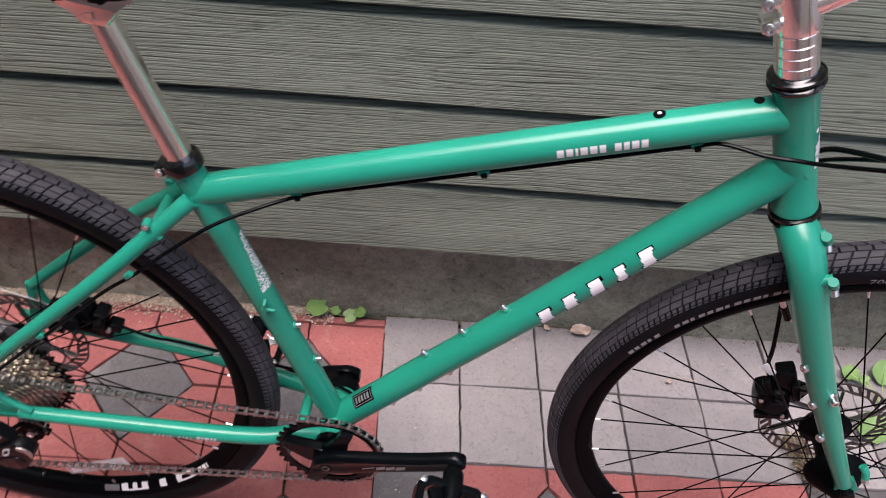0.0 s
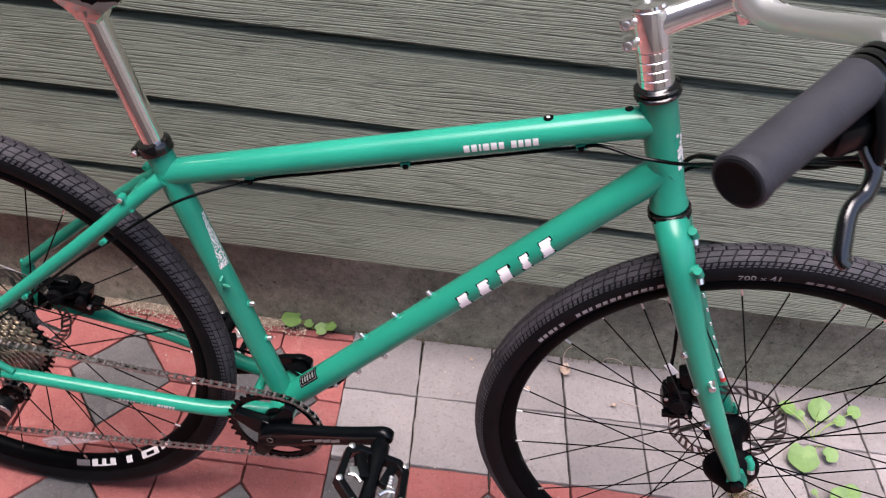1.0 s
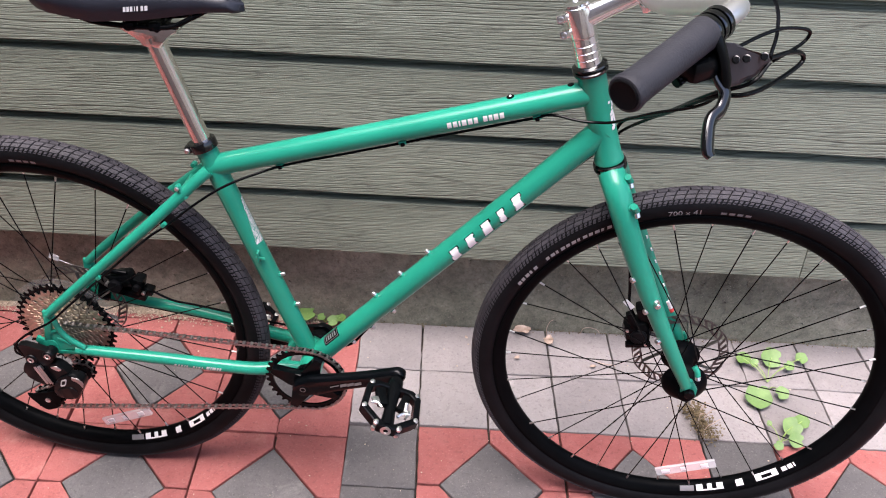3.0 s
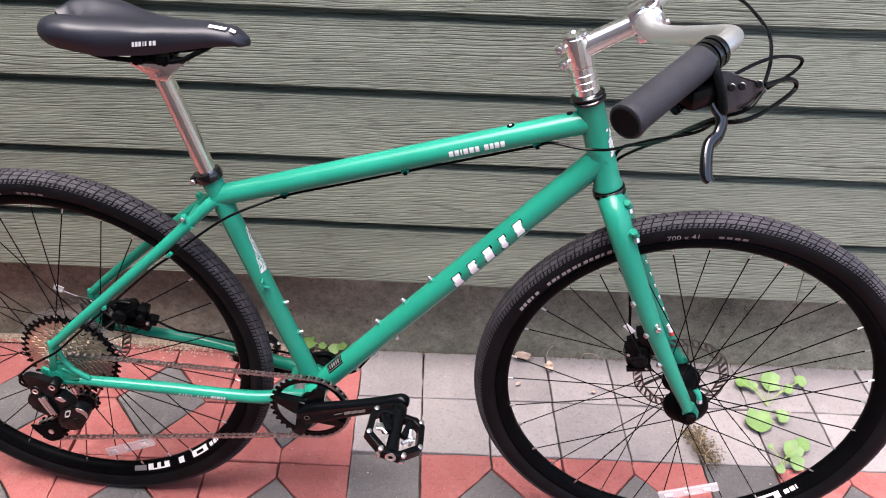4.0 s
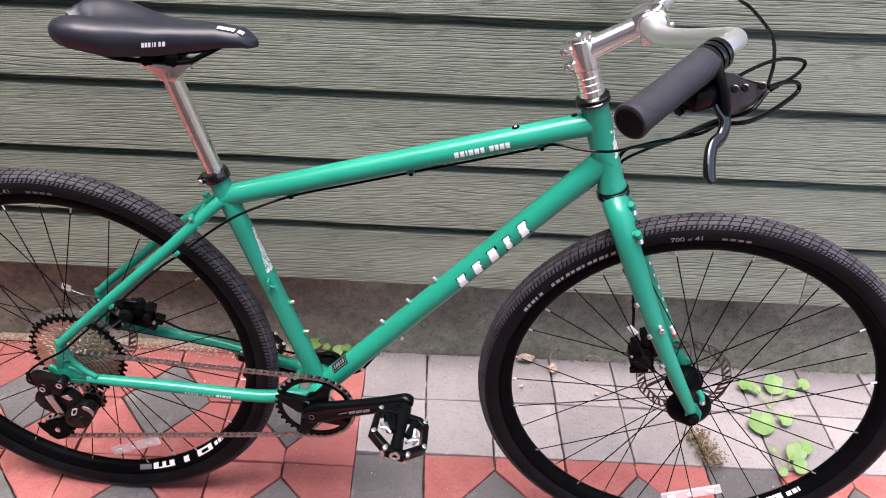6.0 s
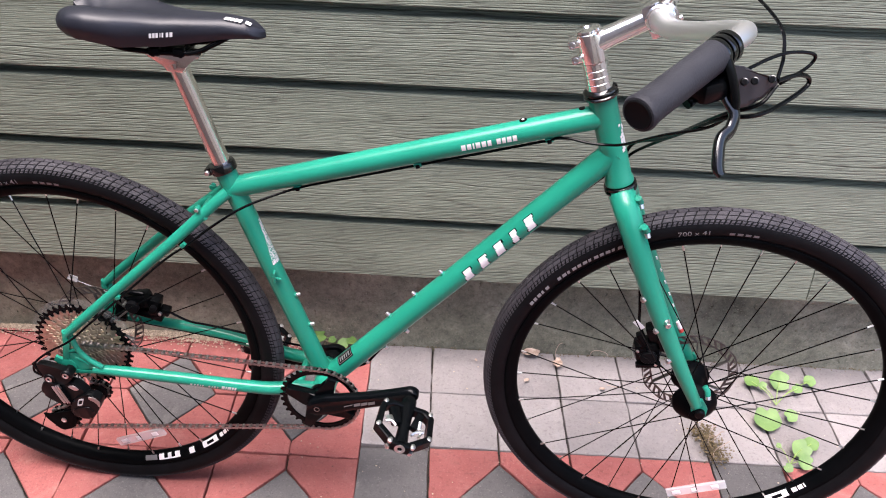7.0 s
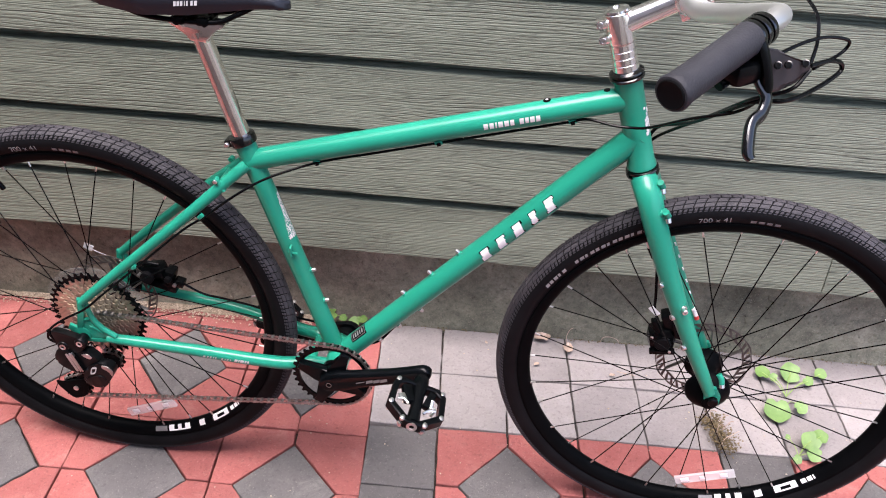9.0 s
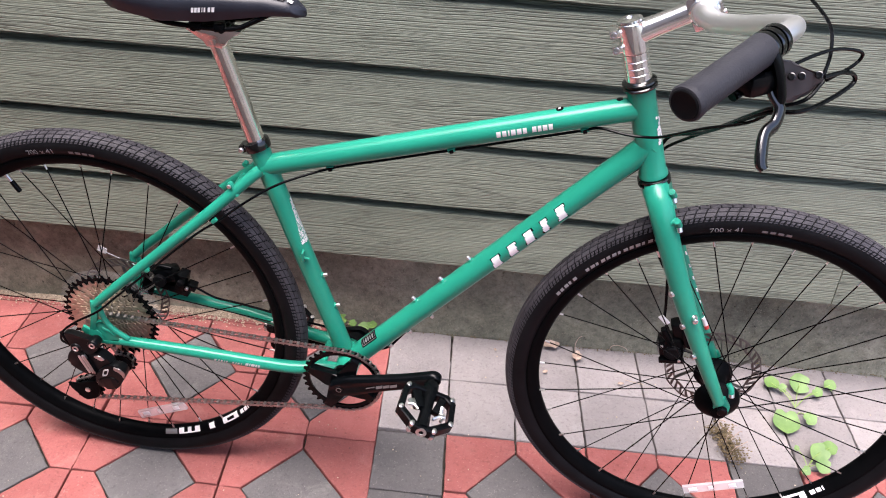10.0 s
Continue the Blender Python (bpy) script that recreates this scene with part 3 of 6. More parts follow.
def dropout(b):
    plate(b, [(0.006, 0.426), (0.020, 0.424), (0.014, 0.400), (0.004, 0.362), (-0.007, 0.362), (0.003, 0.400)], -0.0755, -0.0690, 0.0012)
    plate(b, [(0.014 * math.cos(a) + 0.001, 0.0155 * math.sin(a) + 0.348) for a in (2 * math.pi * k / 20 for k in range(20))], -0.0757, -0.0688, 0.0012)
    plate(b, [(0.004, 0.343), (0.020, 0.3405), (0.040, 0.3405), (0.052, 0.347), (0.058, 0.346), (0.058, 0.340), (0.040, 0.3345), (0.004, 0.333)], -0.0753, -0.0692, 0.0012)
    plate(b, [(0.001, 0.376), (0.022, 0.379), (0.028, 0.374), (0.038, 0.3635), (0.053, 0.352), (0.048, 0.346), (0.040, 0.3465), (0.026, 0.3445), (0.016, 0.339), (0.004, 0.345)], -0.0738, -0.0702, 0.0010)
    tube(b, [(0.016, -0.0735, 0.368), (0.026, -0.0735, 0.364), (0.038, -0.0732, 0.355)], 0.0026, 8)
    plate(b, [(-0.008, 0.362), (-0.019, 0.368), (-0.024, 0.358), (-0.014, 0.348), (-0.004, 0.350)], -0.0751, -0.0694, 0.0010)
    tube(b, [(0.008, -0.0723, 0.380), (0.024, -0.0723, 0.386)], 0.0034, 8)
    tube(b, glide([(0.019, -0.073, 0.418), (0.0235, -0.073, 0.390), (0.036, -0.073, 0.368), (0.060, -0.073, 0.350)], 5), 0.0048, 10)


both("dropout", dropout, GREEN, bike)
bm = bmesh.new()
tube(bm, [(0.388, -0.030, 0.309), (0.388, 0.030, 0.309)], 0.0075, 12)
part("stay_bridge", bm, GREEN, bike)
bm = bmesh.new()
tube(bm, [(0.262, -0.032, 0.643), (0.262, 0.032, 0.643)], 0.0060, 12)
part("stay_bridge", bm, GREEN, bike)


def boss(at, way, r=0.0032, length=0.009, parent=None, green=True):
    """A threaded boss with its bolt."""
    at, way = Vector(at), Vector(way).normalized()
    bm = bmesh.new()
    lathe(bm, [(r * 1.7, -0.003), (r * 1.5, length * 0.25), (r * 1.25, length * 0.32)], at, way, 12)
    ob = part("boss", bm, GREEN if green else BLACK, parent or bike)
    bm = bmesh.new()
    lathe(bm, [(r, length * 0.2), (r, length * 0.85), (r * 0.75, length), (r * 0.45, length), (r * 0.4, length * 0.7)], at, way, 12)
    part("bolt", bm, BOLT, ob, "small steel hex bolt")
    return ob


dt_dir = (DT_B - DT_A).normalized()
dt_up = V(-dt_dir.z, 0, dt_dir.x)
for s in (0.205, 0.269, 0.333):
    boss(DT_A + dt_dir * (s - 0.013) + dt_up * 0.0175, dt_up)
for s in (0.085, 0.135, 0.189):
    boss(DT_A + dt_dir * s - dt_up * 0.0175, -dt_up)
st_dir = (ST_TOP - BB).normalized()
st_fwd = V(st_dir.z, 0, -st_dir.x)
for s in (0.122, 0.186):
    boss(BB + st_dir * s + st_fwd * 0.0155, st_fwd)

# seat clamp, post and saddle
bm = bmesh.new()
lathe(bm, [(0.0162, 0.0), (0.0198, 0.001), (0.0202, 0.004), (0.0202, 0.012), (0.0192, 0.0145), (0.0162, 0.0150)], ST_TOP + st_dir * 0.010, st_dir, 32)
clamp = part("seat_clamp", bm, BLACK_GLOSS, bike, "black seat clamp ring")
bm = bmesh.new()
block(bm, ST_TOP + st_dir * 0.0175 - st_fwd * 0.0215, (0.009, 0.022, 0.012), 0.002, Matrix.Rotation(radians(-17), 4, "Y"))
part("clamp_lug", bm, BLACK_GLOSS, clamp)
bm = bmesh.new()
rod(bm, ST_TOP + st_dir * 0.0175 - st_fwd * 0.0225 + V(0, -0.015, 0), ST_TOP + st_dir * 0.0175 - st_fwd * 0.0225 + V(0, 0.012, 0), 0.0040, 14, 0.0008)
part("bolt", bm, BOLT, clamp, "steel clamp bolt")
POST_TOP = V(0.2535, 0, 0.879)
bm = bmesh.new()
pd = (POST_TOP - ST_TOP).normalized()
tube(bm, [ST_TOP - pd * 0.05, ST_TOP.lerp(POST_TOP, 0.5), POST_TOP - pd * 0.012, POST_TOP], [0.0136, 0.0136, 0.0136, 0.0150], 28)
post = part("seatpost", bm, POST, bike, "plain satin alloy seatpost")
bm = bmesh.new()
plate(bm, [(0.213, 0.8945), (0.296, 0.8945), (0.293, 0.8885), (0.276, 0.884), (0.268, 0.866), (0.244, 0.868), (0.236, 0.883), (0.219, 0.8890)], -0.014, 0.014, 0.003)
part("post_head", bm, POST, post)
bm = bmesh.new()
for y in (-0.022, 0.022):
    block(bm, (0.236, y, 0.9005), (0.016, 0.012, 0.011), 0.003)
    block(bm, (0.270, y, 0.9005), (0.016, 0.012, 0.011), 0.003)
block(bm, (0.253, 0, 0.897), (0.050, 0.030, 0.006), 0.002)
for x in (0.233, 0.272):
    rod(bm, (x, -0.026, 0.897), (x, 0.026, 0.897), 0.0040, 12, 0.001)
part("rail_clamp", bm, BLACK, post, "black saddle rail clamp")


def saddle_shell(bm):
    """A long padded saddle: narrow nose, wide split tail, skirts turned under."""
    nx, ny = 44, 28
    rings = []
    for i in range(nx + 1):
        u = i / nx
        x = 0.122 + 0.265 * u
        half = float(np.interp(u, [0, 0.02, 0.08, 0.17, 0.28, 0.42, 0.58, 0.8, 0.91, 0.955, 0.985, 1], [0.030, 0.052, 0.067, 0.070, 0.063, 0.045, 0.031, 0.0235, 0.0205, 0.0165, 0.0100, 0.002]))
        zc = float(np.interp(u, [0, 0.06, 0.15, 0.3, 0.45, 0.62, 0.8, 0.93, 1], [0.943, 0.954, 0.957, 0.955, 0.951, 0.948, 0.947, 0.942, 0.930]))
        kick = float(np.interp(u, [0, 0.12, 0.3, 0.5], [0.022, 0.023, 0.011, 0.0]))
        skirt = float(np.interp(u, [0, 0.1, 0.3, 0.5, 0.8, 0.95, 1], [0.022, 0.033, 0.038, 0.031, 0.018, 0.010, 0.002]))
        ring = []
        for j in range(ny + 1):
            v = -1 + 2 * j / ny
            a = abs(v)
            if a < 0.62:
                k = a / 0.62
                y = half * 0.92 * k
                z = zc + kick * (math.sin(min(1.0, k * 1.45) * math.pi / 2) ** 2 - 0.55) - 0.008 * k ** 4
            else:
                k = (a - 0.62) / 0.38
                y = half * (0.92 + 0.08 * math.sin(min(1.0, k * 1.6) * math.pi / 2)) - 0.34 * half * max(0, k - 0.45) ** 1.3
                z = zc + kick * 0.45 - 0.008 - skirt * k ** 1.15
            ring.append(bm.verts.new((x + 0.030 * max(0, 1 - a / 0.26) * max(0, 1 - u / 0.13) - (0.010 * (1 - (2 * a - 1) ** 2) if u < 0.12 and a > 0.12 else 0) * (1 - u / 0.12), math.copysign(y, v), z)))
        rings.append(ring)
    for a, b in zip(rings, rings[1:]):
        for j in range(ny):
            bm.faces.new((a[j], a[j + 1], b[j + 1], b[j]))
    bm.faces.new(rings[0])
    bm.faces.new(rings[-1])
    bm.faces.new([r[0] for r in rings] + [r[-1] for r in rings[::-1]])


bm = bmesh.new()
saddle_shell(bm)
saddle = part("saddle", bm, SADDLE, bike, "black padded saddle with small white prints")
both("saddle_rail", lambda b: tube(b, glide([(0.150, -0.034, 0.925), (0.180, -0.026, 0.907), (0.215, -0.022, 0.900), (0.285, -0.022, 0.900), (0.318, -0.018, 0.912), (0.345, -0.010, 0.925)], 6), 0.0036, 10), BLACK, saddle)

# headset, spacers, stem
up = -head


def turned_part(name, bm, material, parent, label="", smooth=True):
    bmesh.ops.transform(bm, matrix=TURNED, verts=bm.verts[:])
    return part(name, bm, material, parent, label, smooth)


for at, way in ((HT_TOP, up), (HT_LOW, head)):
    bm = bmesh.new()
    lathe(bm, [(0.0195, 0.0), (0.0232, 0.0015), (0.0238, 0.004), (0.0222, 0.0060), (0.0206, 0.0066), (0.0206, 0.0074), (0.0222, 0.0080), (0.0236, 0.0092), (0.0232, 0.0115), (0.0195, 0.0140)], at, way, 40)
    part("headset_cup", bm, BLACK_GLOSS, bike, "black headset cup")
STEERER = HT_TOP + up * 0.014
for k in range(4):
    bm = bmesh.new()
    rod(bm, STEERER + up * (0.0096 * k + 0.0001), STEERER + up * (0.0096 * k + 0.0095), 0.0178, 36, 0.0004)
    turned_part("headset_spacer", bm, SILVER, bike, "polished alloy headset spacer")
STEM_AT = STEERER + up * 0.0385
bm = bmesh.new()
lathe(bm, [(0.0150, 0.0), (0.0186, 0.001), (0.0190, 0.004), (0.0190, 0.037), (0.0184, 0.0405), (0.0150, 0.0415)], STEM_AT, up, 36)
bar_at = loc(0.9035, 0, 0.977)
m0 = STEM_AT + up * 0.022
tube(bm, [m0, m0.lerp(bar_at, 0.35), m0.lerp(bar_at, 0.8), bar_at], [0.0165, 0.0146, 0.0142, 0.0158], 28)
rod(bm, bar_at + V(0, -0.0225, 0), bar_at + V(0, 0.0225, 0), 0.0190, 32, 0.002)
tip = (bar_at - m0).normalized()
block(bm, bar_at - tip * 0.006, (0.026, 0.041, 0.046), 0.006, Matrix.Rotation(-math.atan2(tip.z, tip.x), 4, "Y"))
stem = turned_part("stem", bm, SILVER, bike, "polished alloy stem")
bm = bmesh.new()
fwd = (bar_at - m0).normalized()
side_up = V(-fwd.z, 0, fwd.x)
for s in (-1, 1):
    block(bm, bar_at + side_up * 0.0200 * s + fwd * 0.0145, (0.015, 0.041, 0.012), 0.003, Matrix.Rotation(math.atan2(fwd.z, fwd.x) * -1, 4, "Y"))
lathe(bm, [(0.0170, -0.0205), (0.0206, -0.0195), (0.0206, 0.0195), (0.0170, 0.0205)], bar_at + fwd * 0.0025, (0, 1, 0), 32)
turned_part("faceplate", bm, SILVER, stem)
for sx in (-1, 1):
    for sy in (-1, 1):
        bm = bmesh.new()
        lathe(bm, [(0.0036, 0), (0.0036, 0.0035), (0.0022, 0.0040), (0.0020, 0.002)], bar_at + side_up * 0.0205 * sx + fwd * 0.0215 + V(0, 0.0135 * sy, 0), fwd, 12)
        turned_part("bolt", bm, BOLT, stem, "steel faceplate bolt")
bm = bmesh.new()
back = V(-up.z, 0, up.x)
for k in (0.010, 0.031):
    block(bm, STEM_AT + up * k + back * 0.0205, (0.015, 0.026, 0.011), 0.003, Matrix.Rotation(radians(-17), 4, "Y"))
turned_part("pinch_lug", bm, SILVER, stem)
for k in (0.010, 0.031):
    bm = bmesh.new()
    c = STEM_AT + up * k + back * 0.0225
    lathe(bm, [(0.0042, 0), (0.0042, 0.004), (0.0024, 0.0042), (0.0022, 0.002)], c + V(0, -0.0125, 0), (0, -1, 0), 14)
    turned_part("bolt", bm, BOLT, stem, "steel pinch bolt")
bm = bmesh.new()
lathe(bm, [(0.0165, 0.0), (0.0160, 0.003), (0.006, 0.0045), (0.004, 0.002)], STEM_AT + up * 0.0415, up, 28)
turned_part("top_cap", bm, SILVER, stem)

# handlebar, swept forward and then back to the grips
BAR = [loc(0.9035, 0.0, 0.977), loc(0.9045, -0.030, 0.977), loc(0.914, -0.058, 0.977), loc(0.936, -0.098, 0.990), loc(0.956, -0.140, 1.006), loc(0.9655, -0.175, 1.018), loc(0.959, -0.205, 1.024), loc(0.940, -0.233, 1.0225), loc(0.9155, -0.264, 1.016), loc(0.848, -0.347, 0.9965)]
GRIP_A, GRIP_B = loc(0.9245, -0.2525, 1.0185), loc(0.8435, -0.3525, 0.9950)
gd = (GRIP_B - GRIP_A).normalized()
bars = both("handlebar", lambda b: tube(b, glide(BAR, 8), [0.0150, 0.0150, 0.0125, 0.0113, 0.0113, 0.0113, 0.0113, 0.0113, 0.0113, 0.0113], 20), BAR_ALLOY, bike, "polished alloy swept handlebar half", True)


def grip_build(b):
    L = (GRIP_B - GRIP_A).length
    prof = [(0.0115, 0.0), (0.0162, 0.001)]
    prof += [(0.0170, 0.004), (0.0166, L * 0.4), (0.0168, L * 0.75), (0.0170, L - 0.014)]
    prof += [(0.0178, L - 0.008), (0.0184, L - 0.003), (0.0170, L), (0.0152, L + 0.0006), (0.0148, L + 0.0002), (0.002, L + 0.0008)]
    lathe(b, prof, GRIP_A, gd, 40)


both("end_plug", lambda b: lathe(b, [(0.0148, -0.002), (0.0148, 0.0012), (0.0138, 0.0020), (0.0120, 0.0012), (0.002, 0.0012)], GRIP_B, gd, 36), SIDEWALL, bike, "black bar end plug", True)
both("grip", grip_build, GRIP, bike, "dark grey rubber grip", True)


def grip_ring(b):
    for k in (-0.003, -0.013, -0.023):
        lathe(b, [(0.0112, 0), (0.0168, 0.001), (0.0174, 0.003), (0.0168, 0.0078), (0.0112, 0.0088)], GRIP_A + gd * k, gd, 32)


both("clamp_ring", grip_ring, BLACK_GLOSS, bike, "black lever clamp rings", True)


def slab(b, outline, way, thick, bevel):
    """A moulded plate: an outline in space given thickness along way."""
    way = Vector(way).normalized() * (thick / 2)
    lo = [b.verts.new(Vector(q) - way) for q in outline]
    hi = [b.verts.new(Vector(q) + way) for q in outline]
    n = len(outline)
    f = [b.faces.new(lo), b.faces.new(hi[::-1])]
    f += [b.faces.new((lo[i], hi[i], hi[(i + 1) % n], lo[(i + 1) % n])) for i in range(n)]
    bmesh.ops.bevel(b, geom=list({e for q in f for e in q.edges}), offset=bevel, segments=2, affect="EDGES", profile=0.6)
    bmesh.ops.triangulate(b, faces=[q for q in b.faces if len(q.verts) > 4])


PERCH = ((0.9215, -0.256, 1.0300), (0.9310, -0.262, 1.0190), (0.9385, -0.264, 1.0050), (0.9445, -0.264, 0.9900), (0.9495, -0.263, 0.9735), (0.9495, -0.264, 0.9640))
FACING = (-0.35, -0.80, 0.48)


def lever_body(b):
    slab(b, [loc(*q) for q in ((0.930, -0.250, 1.011), (0.944, -0.247, 1.0075), (0.957, -0.240, 0.999), (0.993, -0.216, 0.985), (1.005, -0.206, 0.9755), (1.001, -0.206, 0.969), (0.986, -0.216, 0.9645), (0.972, -0.231, 0.958), (0.956, -0.245, 0.9595), (0.944, -0.252, 0.975))], FACING, 0.016, 0.0035)


lb = both("brake_lever", lever_body, BLACK_SATIN, bike, "black hydraulic brake lever", True)


def lever_blade(b):
    tube(b, glide([loc(*q) for q in ((0.936, -0.258, 0.990), (0.941, -0.261, 0.977), (0.9505, -0.266, 0.964), (0.9475, -0.276, 0.951), (0.9375, -0.288, 0.944), (0.9355, -0.302, 0.929), (0.9365, -0.308, 0.921), (0.940, -0.311, 0.917))], 6), [0.0070, 0.0070, 0.0080, 0.0080, 0.0084, 0.0090, 0.0088, 0.0066], 16, flat=(1.0, 0.66))


for body, o in zip(lb, both("lever_blade", lever_blade, BLACK_GLOSS, bike, "black curved lever blade", True)):
    o.parent = body


def lever_clamp(b):
    slab(b, [loc(*q) for q in ((0.921, -0.252, 1.021), (0.934, -0.246, 1.024), (0.944, -0.248, 1.006), (0.949, -0.253, 0.980), (0.945, -0.259, 0.966), (0.935, -0.258, 0.975), (0.931, -0.254, 0.998))], FACING, 0.013, 0.003)


def perch(b):
    tube(b, glide([loc(*q) for q in PERCH], 5), [0.0060, 0.0066, 0.0062, 0.0060, 0.0064, 0.0060], 12, flat=(1.15, 0.85))


for body, o in zip(lb, both("perch_arm", perch, BLACK, bike, "", True)):
    o.parent = body
for body, o in zip(lb, both("lever_clamp", lever_clamp, BLACK, bike, "", True)):
    o.parent = body
for q in ((0.9590, -0.2475, 0.9895), (0.9710, -0.2395, 0.9880), (0.9930, -0.2215, 0.9840)):
    bm = bmesh.new()
    lathe(bm, [(0.0040, -0.003), (0.0040, 0.0012), (0.0030, 0.0016), (0.0016, 0.0014)], loc(*q) + Vector(FACING).normalized() * 0.004, FACING, 14)
    turned_part("screw", bm, BLACK_GLOSS, lb[0])


def shifter(b):
    block(b, loc(0.921, -0.262, 0.988), (0.040, 0.030, 0.022), 0.006, Matrix.Rotation(radians(40), 4, "Z"))
    tube(b, glide([loc(0.912, -0.268, 0.984), loc(0.905, -0.271, 0.975), loc(0.9005, -0.273, 0.974)], 4), [0.0055, 0.0045, 0.0062], 10, flat=(1.3, 0.7))
    tube(b, glide([loc(0.910, -0.262, 0.992), loc(0.897, -0.270, 0.995), loc(0.889, -0.272, 0.998)], 4), [0.0050, 0.0042, 0.0050], 10, flat=(1.3, 0.7))


bm = bmesh.new()
shifter(bm)
turned_part("gear_shifter", bm, BLACK, bike, "black trigger shifter under the bar")

# fork
CROWN = HT_LOW + head * 0.014
END = loc(1.0575, -0.058, 0.357)


def fork_leg(b):
    c = CROWN
    path = glide([c + V(0.000, 0.0, -0.002), c + V(0.004, -0.016, -0.006), c + V(0.012, -0.034, -0.022), c + V(0.028, -0.044, -0.062), c + V(0.072, -0.051, -0.165), c + V(0.125, -0.055, -0.275), END + V(-0.004, 0.0, 0.010)], 6)
    tube(b, path, [0.0195, 0.0200, 0.0186, 0.0172, 0.0150, 0.0120, 0.0095], 20, flat=(1.0, 1.0))


legs = both("fork_leg", fork_leg, GREEN, bike, "", True)


def fork_end(b):
    plate(b, [(END.x - 0.016, END.z + 0.026), (END.x + 0.004, END.z + 0.022), (END.x + 0.014, END.z + 0.006), (END.x + 0.014, END.z - 0.010), (END.x + 0.002, END.z - 0.016), (END.x - 0.010, END.z - 0.008)], END.y - 0.004, END.y + 0.004, 0.0012)


for leg, o in zip(legs, both("fork_end", fork_end, GREEN, bike, "", True)):
    o.parent = leg
axis_leg = (END - (CROWN + V(0.028, -0.044, -0.062))).normalized()
leg_top = CROWN + V(0.028, -0.044, -0.062)
leg_fwd = V(-axis_leg.z, 0, axis_leg.x).normalized()
for side, leg in zip((1, -1), legs):
    m = MIRROR if side < 0 else Matrix.Identity(4)
    for z, way in ((0.571, (-0.85, -0.52, 0)), (0.535, (0.25, -0.97, 0)), (0.515, (-0.85, -0.52, 0)), (0.460, (-0.85, -0.52, 0))):
        f = (leg_top.z - z) / (leg_top.z - END.z)
        at = leg_top.lerp(END, f) + Vector(way) * (0.0172 - 0.0060 * f)
        a = TURNED @ (m @ at)
        w = TURNED.to_3x3() @ (m.to_3x3() @ Vector(way))
        bm = bmesh.new()
        lathe(bm, [(0.0062, -0.003), (0.0054, 0.0008), (0.0044, 0.0012), (0.0046, 0.0084), (0.0038, 0.0094), (0.0020, 0.0094), (0.0018, 0.0060)], a, w, 14)
        part("bolt", bm, BOLT, leg, "small steel hex bolt")
bm = bmesh.new()
eye = END + V(0.006, -0.008, 0.048)
tube(bm, [eye + V(-0.006, 0.004, 0.008), eye + V(-0.001, 0, 0.002), eye + V(0.001, -0.002, -0.006)], 0.0046, 12)
turned_part("rack_mount", bm, GREEN, legs[0])
bm = bmesh.new()
lathe(bm, [(0.0044, 0.0), (0.0044, 0.006), (0.0032, 0.007), (0.002, 0.005)], eye + V(0.001, -0.002, -0.006), (0.15, -0.45, -0.85), 12)
turned_part("bolt", bm, BOLT, legs[0], "small steel hex bolt")
for at in (V(0.914, -0.024, 0.722), V(0.926, -0.050, 0.691)):
    bm = bmesh.new()
    tube(bm, [at + V(-0.002, -0.008, 0.005), at + V(0.003, -0.004, -0.004)], 0.0048, 12)
    tube(bm, [at + V(0.001, 0, 0.002), at - leg_fwd * 0.014], 0.005, 12)
    turned_part("rack_mount", bm, GREEN, legs[0])
    bm = bmesh.new()
    lathe(bm, [(0.0042, 0.0), (0.0042, 0.006), (0.003, 0.007), (0.002, 0.005)], at + V(0.003, -0.006, -0.006), (0.3, -0.4, -0.85), 12)
    turned_part("bolt", bm, BOLT, legs[0], "small steel hex bolt")
bm = bmesh.new()
rod(bm, END + V(0.002, -0.014, 0), END + V(0.002, -0.004, 0), 0.0085, 20, 0.002)
turned_part("axle_cap", bm, BLACK, legs[0], "black front axle cap")

# ---- wheels ----
TUBE = 0.0208


def tyre_point(a, g, lift=0.0):
    """A place on the tyre: angle round the wheel, angle over its section (0 at the crown, + towards +y)."""
    r = R - TUBE + (TUBE + lift) * math.cos(g)
    y = (TUBE + lift) * math.sin(g)
    return V(r * math.cos(a), y, r * math.sin(a))


def tyre_build(bm):
    seg, ring = 128, 36
    lim = radians(155)
    vs = [[bm.verts.new(tyre_point(2 * math.pi * i / seg, -lim + 2 * lim * j / ring)) for j in range(ring + 1)] for i in range(seg)]
    for i in range(seg):
        a, b = vs[i], vs[(i + 1) % seg]
        for j in range(ring):
            bm.faces.new((a[j], a[j + 1], b[j + 1], b[j]))


